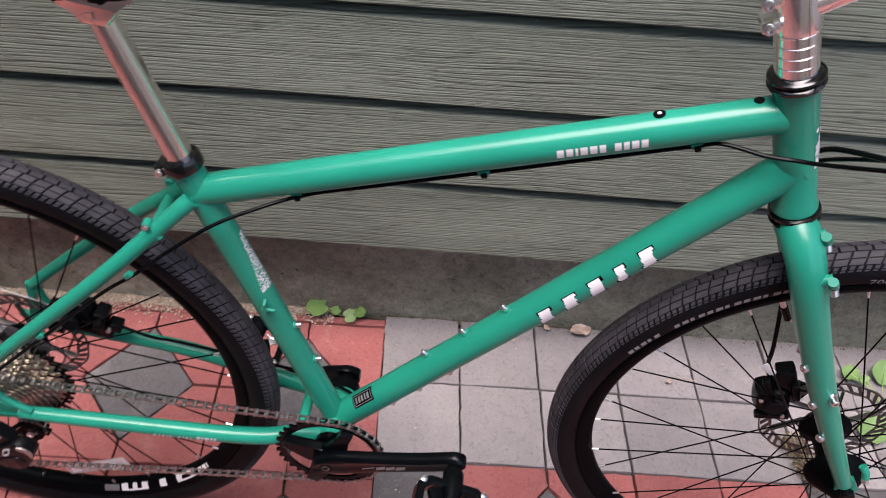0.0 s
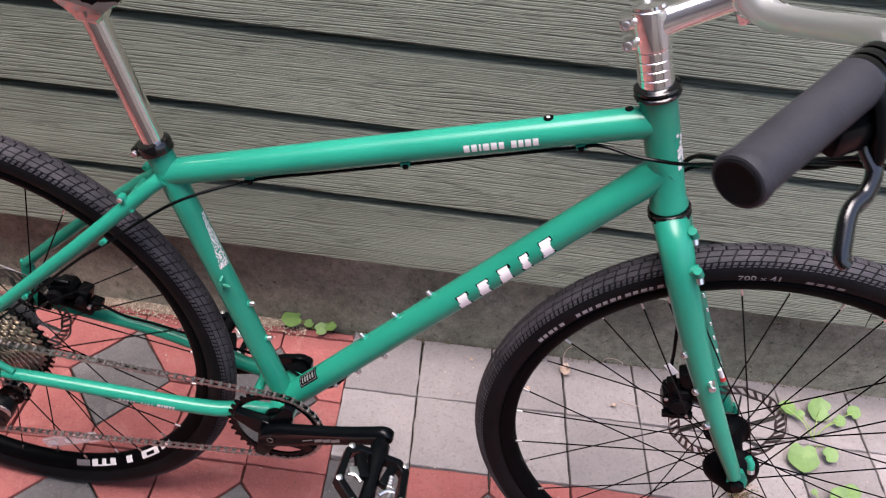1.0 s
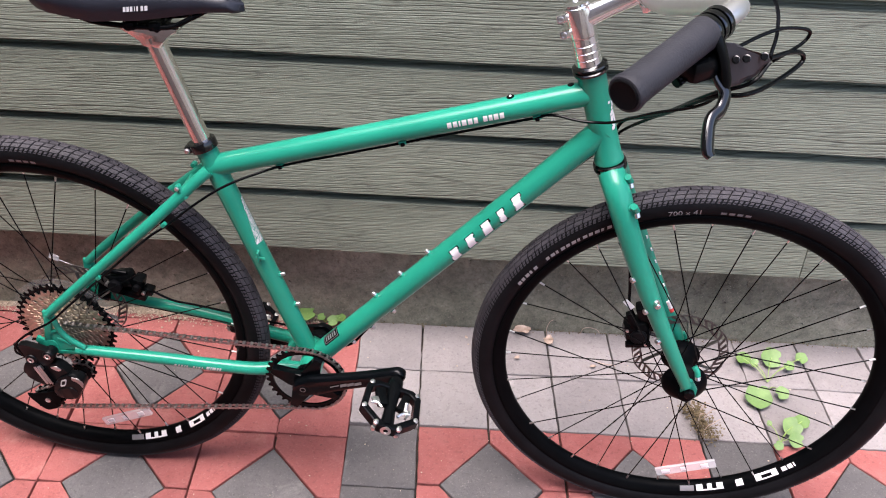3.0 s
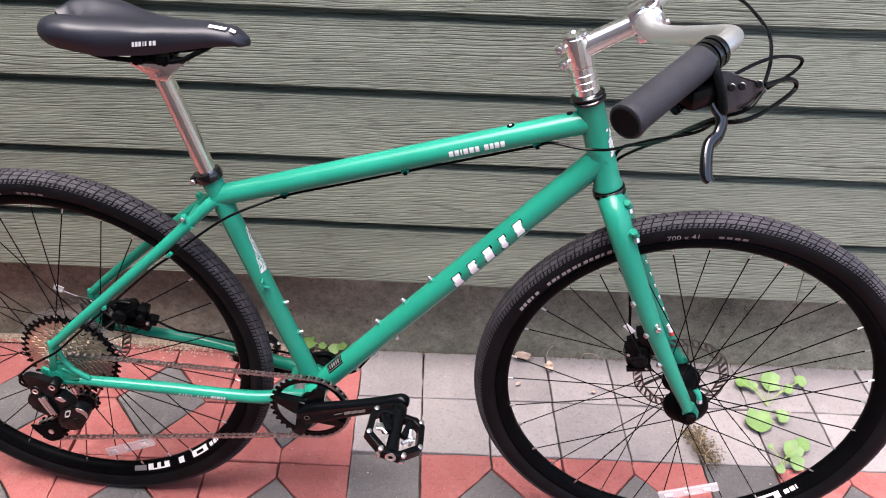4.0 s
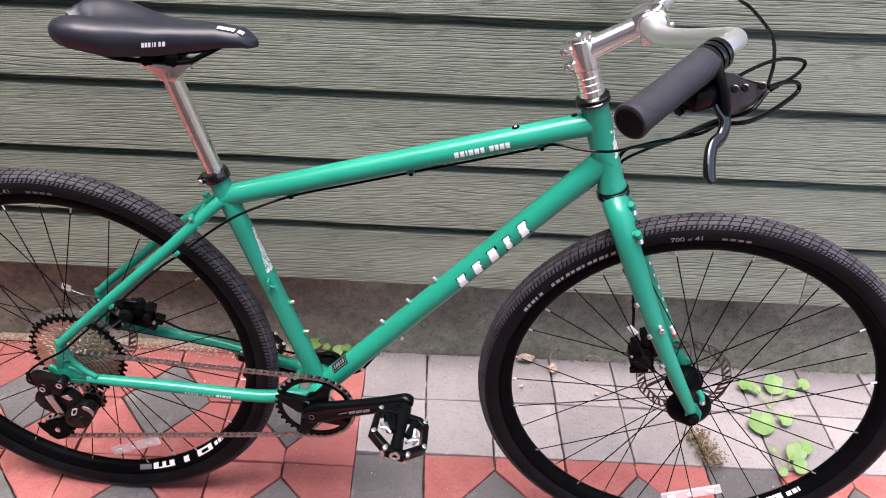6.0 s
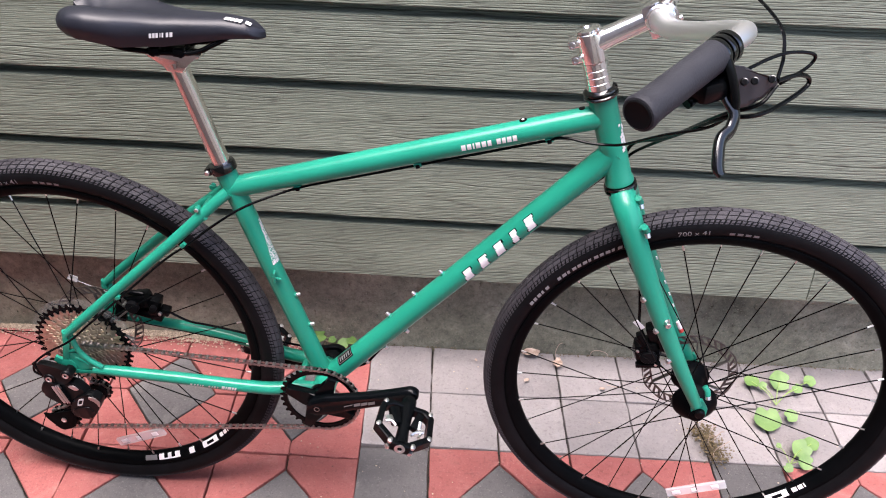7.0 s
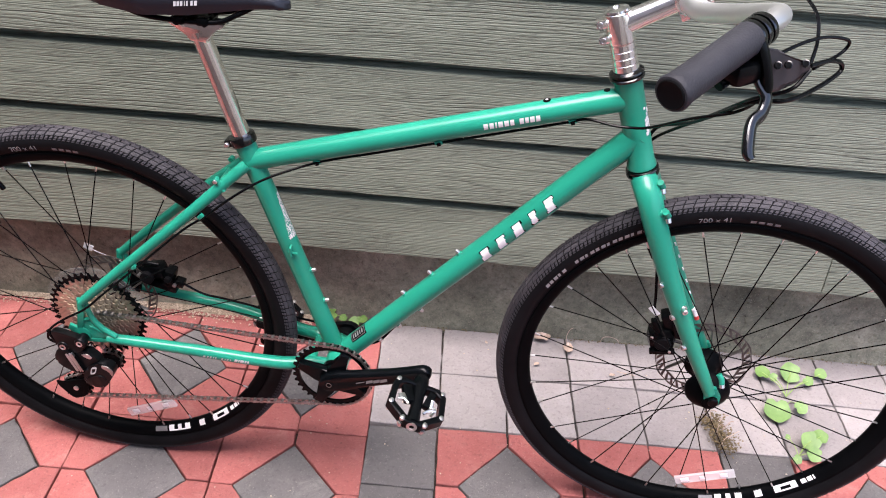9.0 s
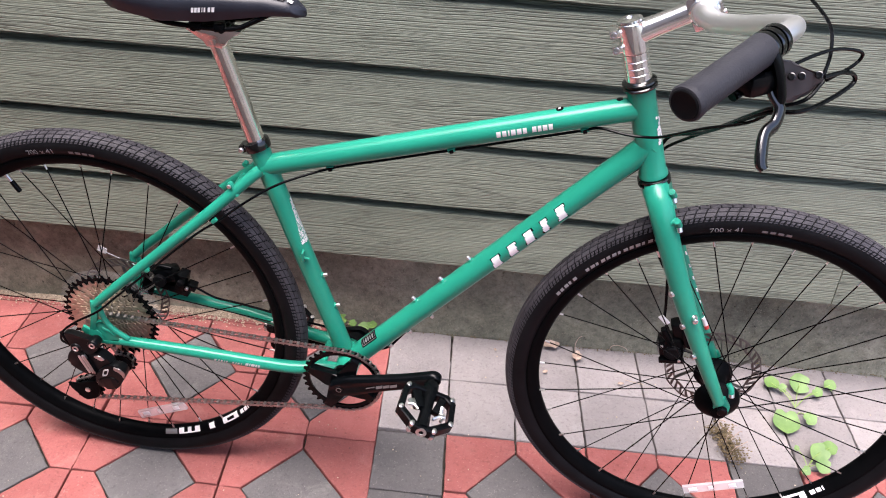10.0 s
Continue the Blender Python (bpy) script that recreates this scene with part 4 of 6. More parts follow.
def tread_build(bm):
    """Raised tread blocks: straight rows cut by slanted grooves, with small lugs on the shoulders."""
    count = 146
    rows = [(-9.5, 9.5, 0.0012, 0.0, 1)]
    for side in (-1, 1):
        for g0, g1, lift, shift, many in ((11.5, 29.5, 0.0012, 0.22, 1), (31.5, 48.0, 0.0011, 0.46, 1), (50.0, 60.0, 0.0010, 0.66, 2), (62.0, 67.0, 0.0006, 0.80, 2)):
            rows.append((side * g0, side * g1, lift, shift, many))
    for g0, g1, lift, shift, many in rows:
        size = 2 * math.pi / (count * many)
        for k in range(count * many):
            a0 = size * (k + 0.05) + 2 * math.pi * shift / count
            a1 = a0 + size * (0.90 if many == 1 else 0.62)
            n = 3
            low, top = [], []
            for t in range(n + 1):
                g = radians(g0 + (g1 - g0) * t / n)
                sk = 0.030 * (abs(g) - abs(radians(g0))) if g0 * g1 > 0 else 0.0
                for a in (a0 + sk, a1 + sk):
                    low.append(bm.verts.new(tyre_point(a, g, -0.0004)))
                    da = (a1 - a0) * 0.04 * (1 if a < (a0 + a1) / 2 + sk else -1)
                    gg = g + radians(0.8) * (1 if g1 > g0 else -1) * (1 if t == 0 else -1 if t == n else 0)
                    top.append(bm.verts.new(tyre_point(a + da, gg, lift)))
            for t in range(n):
                i = 2 * t
                bm.faces.new((top[i], top[i + 1], top[i + 3], top[i + 2]))
                bm.faces.new((low[i], low[i + 2], top[i + 2], top[i]))
                bm.faces.new((low[i + 1], low[i + 3], top[i + 3], top[i + 1]))
            bm.faces.new((low[0], low[1], top[1], top[0]))
            bm.faces.new((low[-2], low[-1], top[-1], top[-2]))


def rim_build(bm):
    prof = [(0.3150, -0.0146), (0.3135, -0.0156), (0.3090, -0.0154), (0.2995, -0.0102), (0.2950, -0.0060), (0.2938, 0.0), (0.2950, 0.0060), (0.2995, 0.0102), (0.3090, 0.0154), (0.3135, 0.0156), (0.3150, 0.0146), (0.3070, 0.0)]
    lathe(bm, prof, (0, 0, 0), (0, 1, 0), 128, True)


def side_bars(bm, r0, r1, angles, y, lean=0.0):
    """Printed bars on the near side of a rim or tyre; y gives the side's depth at a radius."""
    for a0, a1 in angles:
        n, m = 3, 4
        grid = []
        for k in range(n + 1):
            col = []
            for q in range(m + 1):
                r, aa = r0 + (r1 - r0) * q / m, radians(a0 + (a1 - a0) * k / n + lean * q / m)
                col.append(bm.verts.new((r * math.cos(aa), y(r), r * math.sin(aa))))
            grid.append(col)
        for k in range(n):
            for q in range(m):
                bm.faces.new((grid[k][q], grid[k][q + 1], grid[k + 1][q + 1], grid[k + 1][q]))


def tyre_side(r):
    d = (r - (R - TUBE)) / TUBE
    return -TUBE * math.sqrt(max(0.0, 1 - d * d)) - 0.0005


def tyre_words(words, size, r, at):
    """Letters round the tyre's near sidewall, upright at the top of the wheel."""
    verts, faces = text_mesh(words, size)
    bm = bmesh.new()
    vs = []
    for x, y in verts:
        a = radians(at) - x / r
        rr = r + y
        vs.append(bm.verts.new((rr * math.cos(a), tyre_side(rr) - 0.0003, rr * math.sin(a))))
    for f in faces:
        try:
            bm.faces.new([vs[i] for i in f])
        except ValueError:
            pass
    return bm


def rotor_build(bm):
    def circle(r, n=72, f=0.0, k=12):
        return [((r + f * math.cos(k * 2 * math.pi * i / n)) * math.cos(2 * math.pi * i / n), (r + f * math.cos(k * 2 * math.pi * i / n)) * math.sin(2 * math.pi * i / n)) for i in range(n)]
    n = 36
    # perforated track: two rims joined by slanted webs
    ring_plate(bm, circle(0.0800, 72, 0.0009), circle(0.0778), 0.0412, 0.0430)
    ring_plate(bm, circle(0.0668), circle(0.0640, 72, 0.0012), 0.0412, 0.0430)
    for k in range(n):
        a = 2 * math.pi * k / n
        b = a + 0.13
        w = 0.036
        plate(bm, [(0.0670 * math.cos(a - w), 0.0670 * math.sin(a - w)), (0.0670 * math.cos(a + w), 0.0670 * math.sin(a + w)), (0.0770 * math.cos(b + w), 0.0770 * math.sin(b + w)), (0.0770 * math.cos(b - w), 0.0770 * math.sin(b - w))], 0.0412, 0.0430)
    for k in range(6):
        a = 2 * math.pi * k / 6
        tube(bm, [(0.020 * math.cos(a), 0.0421, 0.020 * math.sin(a)), (0.066 * math.cos(a + 0.5), 0.0421, 0.066 * math.sin(a + 0.5))], 0.0042, 8, flat=(0.3, 1.0), up=(0, 1, 0))
    ring_plate(bm, circle(0.0235), circle(0.014), 0.0405, 0.0436)


def spoke_line(k, count=32):
    """Hub and rim ends of one crossed spoke."""
    side = -1 if k % 2 else 1
    a_rim = 2 * math.pi * k / count + radians(1.7)
    sign = 1 if k % 4 in (0, 3) else -1
    a_hub = a_rim + sign * radians(68)
    y = 0.0315 * side
    return V(0.0275 * math.cos(a_hub), y, 0.0275 * math.sin(a_hub)), V(0.2955 * math.cos(a_rim), 0.004 * side, 0.2955 * math.sin(a_rim))


def make_wheel(place, rear):
    """The hub of a wheel, which carries its rim, spokes and tyre."""
    bm = bmesh.new()
    w = 0.066
    n_r, f_r = (0.0320, 0.0320) if rear else (0.0365, 0.0320)
    lathe(bm, [(0.0085, -w), (0.0125, -w + 0.002), *(((0.0160, -0.041), (0.022, -0.0385)) if rear else ((0.0125, -w + 0.003), (0.0335, -0.0390))), (n_r - 0.0005, -0.0345), (n_r, -0.0290), (n_r - 0.009, -0.0255), (0.0195, -0.018), (0.0180, 0.0), (0.0195, 0.018), (f_r - 0.006, 0.0255), (0.0320, 0.0290), (0.0315, 0.0345), (0.023, 0.0375), (0.0225, 0.0405), (0.012, 0.044), (0.0085, w)], (0, 0, 0), (0, 1, 0), 36)
    return part("wheel", bm, RIM, bike, "wheel with black rim, spokes, hub and tyre", place=place)


REAR_AT = Matrix.Translation(REAR) @ pose(0, 0, 0, -0.5)
FRONT_AT = TURNED @ Matrix.Translation(FRONT)
rear_wheel = make_wheel(REAR_AT, True)
front_wheel = make_wheel(FRONT_AT, False)
I4 = Matrix.Identity(4)
bm = bmesh.new()
tyre_build(bm)
tyre = part("tyre", bm, SIDEWALL, rear_wheel, "black treaded tyre")
bm = bmesh.new()
tread_build(bm)
tread = part("tread", bm, RUBBER, rear_wheel, "worn grey-black tread blocks", smooth=False)
tagged(tread, kind="stuff")
bm = bmesh.new()
rim_build(bm)
rim = part("rim", bm, RIM, rear_wheel, "black alloy rim")
bm = bmesh.new()
rotor_build(bm)
rotor = part("brake_rotor", bm, ROTOR, rear_wheel, "perforated steel brake disc", smooth=False)
for o in (tyre, tread, rim, rotor):
    again(o, front_wheel, I4)
tagged(front_wheel.children[1], kind="stuff")
h0, r0 = spoke_line(0)
L = (r0 - h0).length
bm = bmesh.new()
lathe(bm, [(0.0011, 0), (0.0010, L * 0.05), (0.0010, L)], (0, 0, 0), (0, 0, 1), 6)
spoke = None
bm_n = bmesh.new()
lathe(bm_n, [(0.0014, L - 0.010), (0.0016, L - 0.004), (0.0016, L + 0.001)], (0, 0, 0), (0, 0, 1), 8)
nipple = None
for wheel in (rear_wheel, front_wheel):
    for k in range(32):
        a, b = spoke_line(k)
        m = Matrix.Translation(a) @ (b - a).to_track_quat("Z", "Y").to_matrix().to_4x4()
        if spoke is None:
            spoke = part("spoke", bm, BLACK, wheel, place=m)
            nipple = part("nipple", bm_n, BOLT, wheel, place=m)
        else:
            again(spoke, wheel, m)
            again(nipple, wheel, m)
rim_side = lambda r: -float(np.interp(r, [0.2938, 0.295, 0.2995, 0.309], [0.0, 0.0064, 0.0108, 0.0160])) - 0.0003
for wheel, c in ((rear_wheel, -58.0), (front_wheel, -58.0)):
    bm = bmesh.new()
    # a comb-like block, a slim bar and a hollow block
    side_bars(bm, 0.3018, 0.3042, [(c - 16.8, c - 7.6)], rim_side)
    side_bars(bm, 0.2948, 0.3018, [(c - 16.8, c - 14.6), (c - 13.0, c - 11.4), (c - 9.8, c - 7.6)], rim_side)
    side_bars(bm, 0.2948, 0.3042, [(c - 3.2, c - 0.7)], rim_side)
    side_bars(bm, 0.2948, 0.2972, [(c + 3.6, c + 11.6)], rim_side)
    side_bars(bm, 0.3018, 0.3042, [(c + 3.6, c + 11.6)], rim_side)
    side_bars(bm, 0.2972, 0.3018, [(c + 3.6, c + 5.8), (c + 9.4, c + 11.6)], rim_side)
    part("rim_print", bm, WHITE, wheel, "white block print on the rim", smooth=False)
    bm = bmesh.new()
    side_bars(bm, 0.2955, 0.3035, [(c - 22.4, c - 17.6)], rim_side)
    part("rim_label", bm, DIM_PRINT, wheel, "small grey label on the rim", smooth=False)
    bm = bmesh.new()
    side_bars(bm, 0.2965, 0.3025, [(c + 13.2, c + 15.0), (c + 15.5, c + 17.2), (c + 17.7, c + 18.2)], rim_side)
    part("rim_label", bm, WHITE, wheel, "small white label on the rim", smooth=False)
    part("tyre_size_print", tyre_words("700 x 41", 0.0135, 0.3235, 100.0), TYRE_PRINT, wheel, "grey size numbers on the tyre wall", smooth=False)
    bm = bmesh.new()
    side_bars(bm, 0.3205, 0.3255, [(84 + 2 * i, 85.4 + 2 * i) for i in range(4)], tyre_side)
    part("tyre_print", bm, DIM_PRINT, wheel, "faint grey bars on the tyre wall", smooth=False)
    bm = bmesh.new()
    for k in range(20):
        at = 150.5 - 1.72 * k - (3.0 if k > 4 else 0)
        side_bars(bm, 0.3218, 0.3278, [(at, at - (1.25, 1.1, 1.3, 0.8)[k % 4])], tyre_side, -0.4)
    part("tyre_print", bm, TYRE_PRINT, wheel, "white block print on the tyre wall", smooth=False)
    bm = bmesh.new()
    block(bm, (0.050, -0.006, -0.240), (0.108, 0.006, 0.019), 0.002, Matrix.Rotation(radians(-23), 4, "Y"))
    refl = part("reflector", bm, CLEAR, wheel, "clear plastic spoke reflector")
    # three small white spots on the clear plastic
    for dx, wd in ((-0.036, 0.015), (-0.004, 0.009), (0.034, 0.013)):
        bm = bmesh.new()
        block(bm, V(0.050, -0.0092, -0.240) + Matrix.Rotation(radians(-23), 3, "Y") @ V(dx, 0, 0.001), (wd, 0.0012, 0.009), 0.0004, Matrix.Rotation(radians(-23), 4, "Y"))
        part("reflector_face", bm, WHITE, refl, "small white spot on the reflector")
    bm = bmesh.new()
    a = radians(119)
    rod(bm, (0.296 * math.cos(a), 0, 0.296 * math.sin(a)), (0.278 * math.cos(a), 0, 0.278 * math.sin(a)), 0.0030, 12, 0.0005)
    part("valve", bm, BOLT, wheel, "steel tyre valve stem")
    bm = bmesh.new()
    rod(bm, (0.281 * math.cos(a), 0, 0.281 * math.sin(a)), (0.259 * math.cos(a), 0, 0.259 * math.sin(a)), 0.0042, 12, 0.0014)
    part("valve_cap", bm, BLACK, wheel, "black plastic valve cap")

# ---- drivetrain ----
def teeth(c, r, count, depth, phase=0.0):
    """A toothed outline in x and z, four corners a tooth."""
    out = []
    for k in range(count):
        for f, h in ((0.0, -depth), (0.28, -depth * 0.55), (0.42, depth), (0.62, depth), (0.78, -depth * 0.55)):
            a = 2 * math.pi * (k + f) / count + phase
            out.append((c.x + (r + h) * math.cos(a), c.z + (r + h) * math.sin(a)))
    return out


def like(outline, c, r):
    out = []
    for x, z in outline:
        a = math.atan2(z - c.z, x - c.x)
        out.append((c.x + r * math.cos(a), c.z + r * math.sin(a)))
    return out


bm = bmesh.new()
rod(bm, REAR + V(0, -0.060, 0), REAR + V(0, -0.016, 0), 0.0165, 24)
cassette = part("cassette", bm, STEEL, bike, "wide eleven-speed steel cassette")
cogs = [42, 37, 32, 28, 24, 21, 19, 17, 15, 13, 11]
for i, count in enumerate(cogs):
    r = 0.0127 * count / (2 * math.pi)
    y = -0.0215 - 0.0036 * i
    bm = bmesh.new()
    o = teeth(REAR, r, count, 0.0034, i * 0.1)
    ring_plate(bm, o, like(o, REAR, max(0.014, r - 0.0125)), y - 0.0009, y + 0.0009)
    for k in range(5):
        a = 2 * math.pi * k / 5 + i * 0.3
        if r > 0.04:
            tube(bm, [REAR + V(0.014 * math.cos(a), y, 0.014 * math.sin(a)), REAR + V((r - 0.011) * math.cos(a + 0.25), y, (r - 0.011) * math.sin(a + 0.25))], 0.0045, 6, flat=(0.25, 1.0), up=(0, 1, 0))
    part("cog", bm, BLACK if i == 0 else STEEL, cassette, "black largest cog" if i == 0 else "", smooth=False)
bm = bmesh.new()
lathe(bm, [(0.036, 0.0), (0.0955, 0.0), (0.0962, 0.0012), (0.0955, 0.0022), (0.036, 0.0022)], REAR + V(0, -0.0175, 0), (0, 1, 0), 64, True)
part("spoke_guard", bm, GUARD, bike, "clear plastic spoke guard disc")

RING = V(BB.x + 0.001, -0.053, BB.z)
bm = bmesh.new()
o = teeth(RING, 0.0680, 34, 0.0030)
ring_plate(bm, o, like(o, RING, 0.0580), RING.y - 0.0018, RING.y + 0.0018)
CRANK_DEG = 20.5
cd = V(math.cos(radians(CRANK_DEG)), 0, math.sin(radians(CRANK_DEG)))
bm2 = bmesh.new()
for k in range(4):
    a = radians(CRANK_DEG + 45 + 90 * k)
    e = V(math.cos(a), 0, math.sin(a))
    p = V(-e.z, 0, e.x)
    q = [RING + e * 0.010 + p * 0.0190, RING + e * 0.024 + p * 0.0120, RING + e * 0.040 + p * 0.0078, RING + e * 0.0620 + p * 0.0080, RING + e * 0.0620 - p * 0.0080, RING + e * 0.040 - p * 0.0078, RING + e * 0.024 - p * 0.0120, RING + e * 0.010 - p * 0.0190]
    plate(bm2, [(v.x, v.z) for v in q], -0.0650, -0.0525, 0.003)
chainring = part("chainring", bm, BLACK, bike, "black narrow-toothed chainring", smooth=False)
part("spider", bm2, CRANK, chainring)
PEDAL_AT = BB + cd * 0.1735


def crank_arm(b):
    c = BB
    p = V(-cd.z, 0, cd.x)
    n = 26
    rows = []
    for i in range(n + 1):
        s = 0.1735 * i / n
        half = float(np.interp(s, [0, 0.02, 0.05, 0.09, 0.14, 0.1735], [0.0190, 0.0205, 0.0175, 0.0148, 0.0136, 0.0140]))
        y = float(np.interp(s, [0, 0.05, 0.12, 0.1735], [-0.0700, -0.0735, -0.0810, -0.0850]))
        rows.append((c + cd * s, half, y))
    # rounded section: flat inner face, domed outer face with a shallow hollow along the middle
    rings = []
    first, last = rows[0], rows[-1]
    stations = [(c - cd * first[1] * math.cos(math.radians(q)), first[1] * math.sin(math.radians(q)), first[2]) for q in (8, 30, 55, 75)]
    stations += rows
    stations += [(last[0] + cd * last[1] * math.sin(math.radians(q)), last[1] * math.cos(math.radians(q)), last[2]) for q in (15, 35, 60, 82)]
    for m, h, y in stations:
        section = ((-0.94, 0.0065), (-1.0, 0.004), (-1.0, -0.001), (-0.88, -0.0048), (-0.62, -0.0066), (-0.3, -0.0060), (0.0, -0.0056), (0.3, -0.0066), (0.60, -0.0078), (0.88, -0.0050), (1.0, -0.001), (1.0, 0.004), (0.94, 0.0065))
        rings.append([b.verts.new(m + p * (h * w) + V(0, y + d, 0)) for w, d in section])
    for r0, r1 in zip(rings, rings[1:]):
        for k in range(len(r0)):
            b.faces.new((r0[k], r0[(k + 1) % len(r0)], r1[(k + 1) % len(r0)], r1[k]))
    b.faces.new(rings[0])
    b.faces.new(rings[-1])

bm = bmesh.new()
crank_arm(bm)
crank = part("crank_arm", bm, CRANK, bike, "black forged crank arm")
bm = bmesh.new()
lathe(bm, [(0.0070, 0.0), (0.0070, 0.0010), (0.0060, 0.0014), (0.0042, 0.0014), (0.0038, -0.002)], BB + V(0, -0.0762, 0), (0, -1, 0), 24)
part("crank_bolt", bm, SIDEWALL, crank, "black crank bolt")
bm = bmesh.new()
lathe(bm, [(0.0048, 0.0), (0.0048, 0.0004), (0.0040, 0.0004), (0.0040, 0.0)], BB + V(0, -0.0777, 0), (0, -1, 0), 24, True)
part("bolt_rim", bm, CHAIN, crank, "thin dull steel bolt rim")
bm = bmesh.new()
for s0, s1, w in ((0.050, 0.066, 0.0010), (0.069, 0.081, 0.0030), (0.0825, 0.094, 0.0030), (0.0955, 0.108, 0.0030)):
    p = V(-cd.z, 0, cd.x)
    y = float(np.interp((s0 + s1) / 2, [0, 0.05, 0.12, 0.1735], [-0.0700, -0.0735, -0.0810, -0.0850])) - 0.0070
    bm.faces.new([bm.verts.new(((BB + cd * s + p * w_).x, y, (BB + cd * s + p * w_).z)) for s, w_ in ((s0, -w - 0.002), (s1, -w - 0.002), (s1 + 0.002, w - 0.002), (s0 + 0.002, w - 0.002))])
part("crank_print", bm, DIM_PRINT, crank, "grey print on the crank arm", smooth=False)
bm = bmesh.new()
crank_arm(bm)
bmesh.ops.transform(bm, matrix=Matrix.Translation(BB) @ MIRROR @ Matrix.Rotation(radians(180), 4, "Y") @ Matrix.Translation(-BB), verts=bm.verts[:])
part("crank_arm", bm, CRANK, bike, "black forged crank arm")
bm = bmesh.new()
rod(bm, BB + V(0, -0.066, 0), BB + V(0, 0.068, 0), 0.012, 24)
rod(bm, BB + V(0, -0.046, 0), BB + V(0, -0.0365, 0), 0.0215, 28, 0.001)
rod(bm, BB + V(0, 0.0365, 0), BB + V(0, 0.052, 0), 0.0215, 28, 0.001)
part("bottom_bracket", bm, BLACK, bike, "black outboard bearing cups")


def make_pedal(place):
    """A black cage pedal with a clip mechanism; x fore and aft, -y outwards from the crank."""
    outer = [(-0.030, -0.030), (0.030, -0.030), (0.044, -0.042), (0.046, -0.090), (0.014, -0.118), (-0.014, -0.118), (-0.046, -0.090), (-0.044, -0.042)]
    inner = [(-0.024, -0.039), (0.024, -0.039), (0.035, -0.048), (0.036, -0.085), (0.010, -0.107), (-0.010, -0.107), (-0.036, -0.085), (-0.035, -0.048)]
    bm = bmesh.new()
    vs = [[bm.verts.new((x, y, z)) for x, y in o] for o in (outer, inner) for z in (-0.0088, 0.0088)]
    n = len(outer)
    for i in range(n):
        j = (i + 1) % n
        bm.faces.new((vs[0][i], vs[0][j], vs[2][j], vs[2][i]))
        bm.faces.new((vs[1][i], vs[1][j], vs[3][j], vs[3][i]))
        bm.faces.new((vs[0][i], vs[0][j], vs[1][j], vs[1][i]))
        bm.faces.new((vs[2][i], vs[2][j], vs[3][j], vs[3][i]))
    bmesh.ops.recalc_face_normals(bm, faces=bm.faces[:])
    bmesh.ops.bevel(bm, geom=bm.edges[:], offset=0.0016, segments=1, affect="EDGES")
    pedal = part("pedal", bm, BLACK, bike, "black metal cage pedal with silver pins", place=place)
    bm = bmesh.new()
    lathe(bm, [(0.0075, 0.004), (0.0085, -0.002), (0.0085, -0.010), (0.0125, -0.016), (0.0130, -0.034), (0.0100, -0.050), (0.0092, -0.078), (0.0105, -0.100), (0.0115, -0.112)], (0, 0, 0), (0, 1, 0), 20)
    part("axle_body", bm, BLACK, pedal)
    bm = bmesh.new()
    lathe(bm, [(0.0085, 0.0), (0.0085, 0.002), (0.0040, 0.0022), (0.0034, 0.0005)], (0, -0.1165, 0), (0, -1, 0), 20)
    part("axle_cap", bm, BOLT, pedal, "grey axle end cap")
    bm = bmesh.new()
    lathe(bm, [(0.0080, 0.0), (0.0080, 0.008)], (0, -0.010, 0), (0, 1, 0), 6)
    part("axle_nut", bm, BOLT, pedal, "steel axle flats")
    for x, y in ((-0.037, -0.038), (0.037, -0.038), (-0.041, -0.088), (0.041, -0.088), (0.018, -0.113), (-0.018, -0.113)):
        for sgn in (-1, 1):
            bm = bmesh.new()
            lathe(bm, [(0.0042, 0.004), (0.0046, 0.0085), (0.0032, 0.0090), (0.0032, 0.0112), (0.0020, 0.0116)], (x, y, 0), (0, 0, sgn), 8)
            part("pin", bm, BOLT, pedal)
    for x, w, deg in ((-0.018, 0.016, 18), (0.018, 0.013, -14)):
        bm = bmesh.new()
        block(bm, (x, -0.060, 0.004), (w, 0.034, 0.011), 0.003, Matrix.Rotation(radians(deg), 4, "Z"))
        part("clip_jaw", bm, BLACK, pedal, "black clip jaw")
    bm = bmesh.new()
    block(bm, (-0.026, -0.074, 0.0100), (0.011, 0.013, 0.003), 0.001, Matrix.Rotation(radians(30), 4, "Z"))
    tube(bm, glide([V(-0.032, -0.080, 0.009), V(-0.024, -0.078, 0.0105), V(-0.015, -0.084, 0.010)], 4), 0.0022, 8)
    part("clip_plate", bm, BOLT, pedal, "worn steel clip plate")
    bm = bmesh.new()
    tube(bm, glide([V(0.012, -0.092, 0.008), V(0.020, -0.084, 0.010), V(0.030, -0.082, 0.010)], 4), 0.0024, 8)
    tube(bm, [V(0.024, -0.092, 0.009), V(0.028, -0.076, 0.010)], 0.0022, 8)
    part("clip_claw", bm, BOLT, pedal, "steel clip claw")
    bm = bmesh.new()
    tube(bm, [(0.0225, -0.060, 0.007), (0.0225, -0.082, 0.007)], 0.0034, 8)
    for k in range(4):
        lathe(bm, [(0.0034, 0), (0.0042, 0.0012), (0.0034, 0.0024)], (0.0225, -0.061 - 0.0045 * k, 0.007), (0, -1, 0), 10)
    part("clip_spring", bm, BOLT, pedal, "steel clip spring")
    return pedal


make_pedal(Matrix.Translation(PEDAL_AT + V(0, -0.0845, 0)) @ Matrix.Rotation(radians(19), 4, "Y"))
far_at = BB - cd * 0.1735
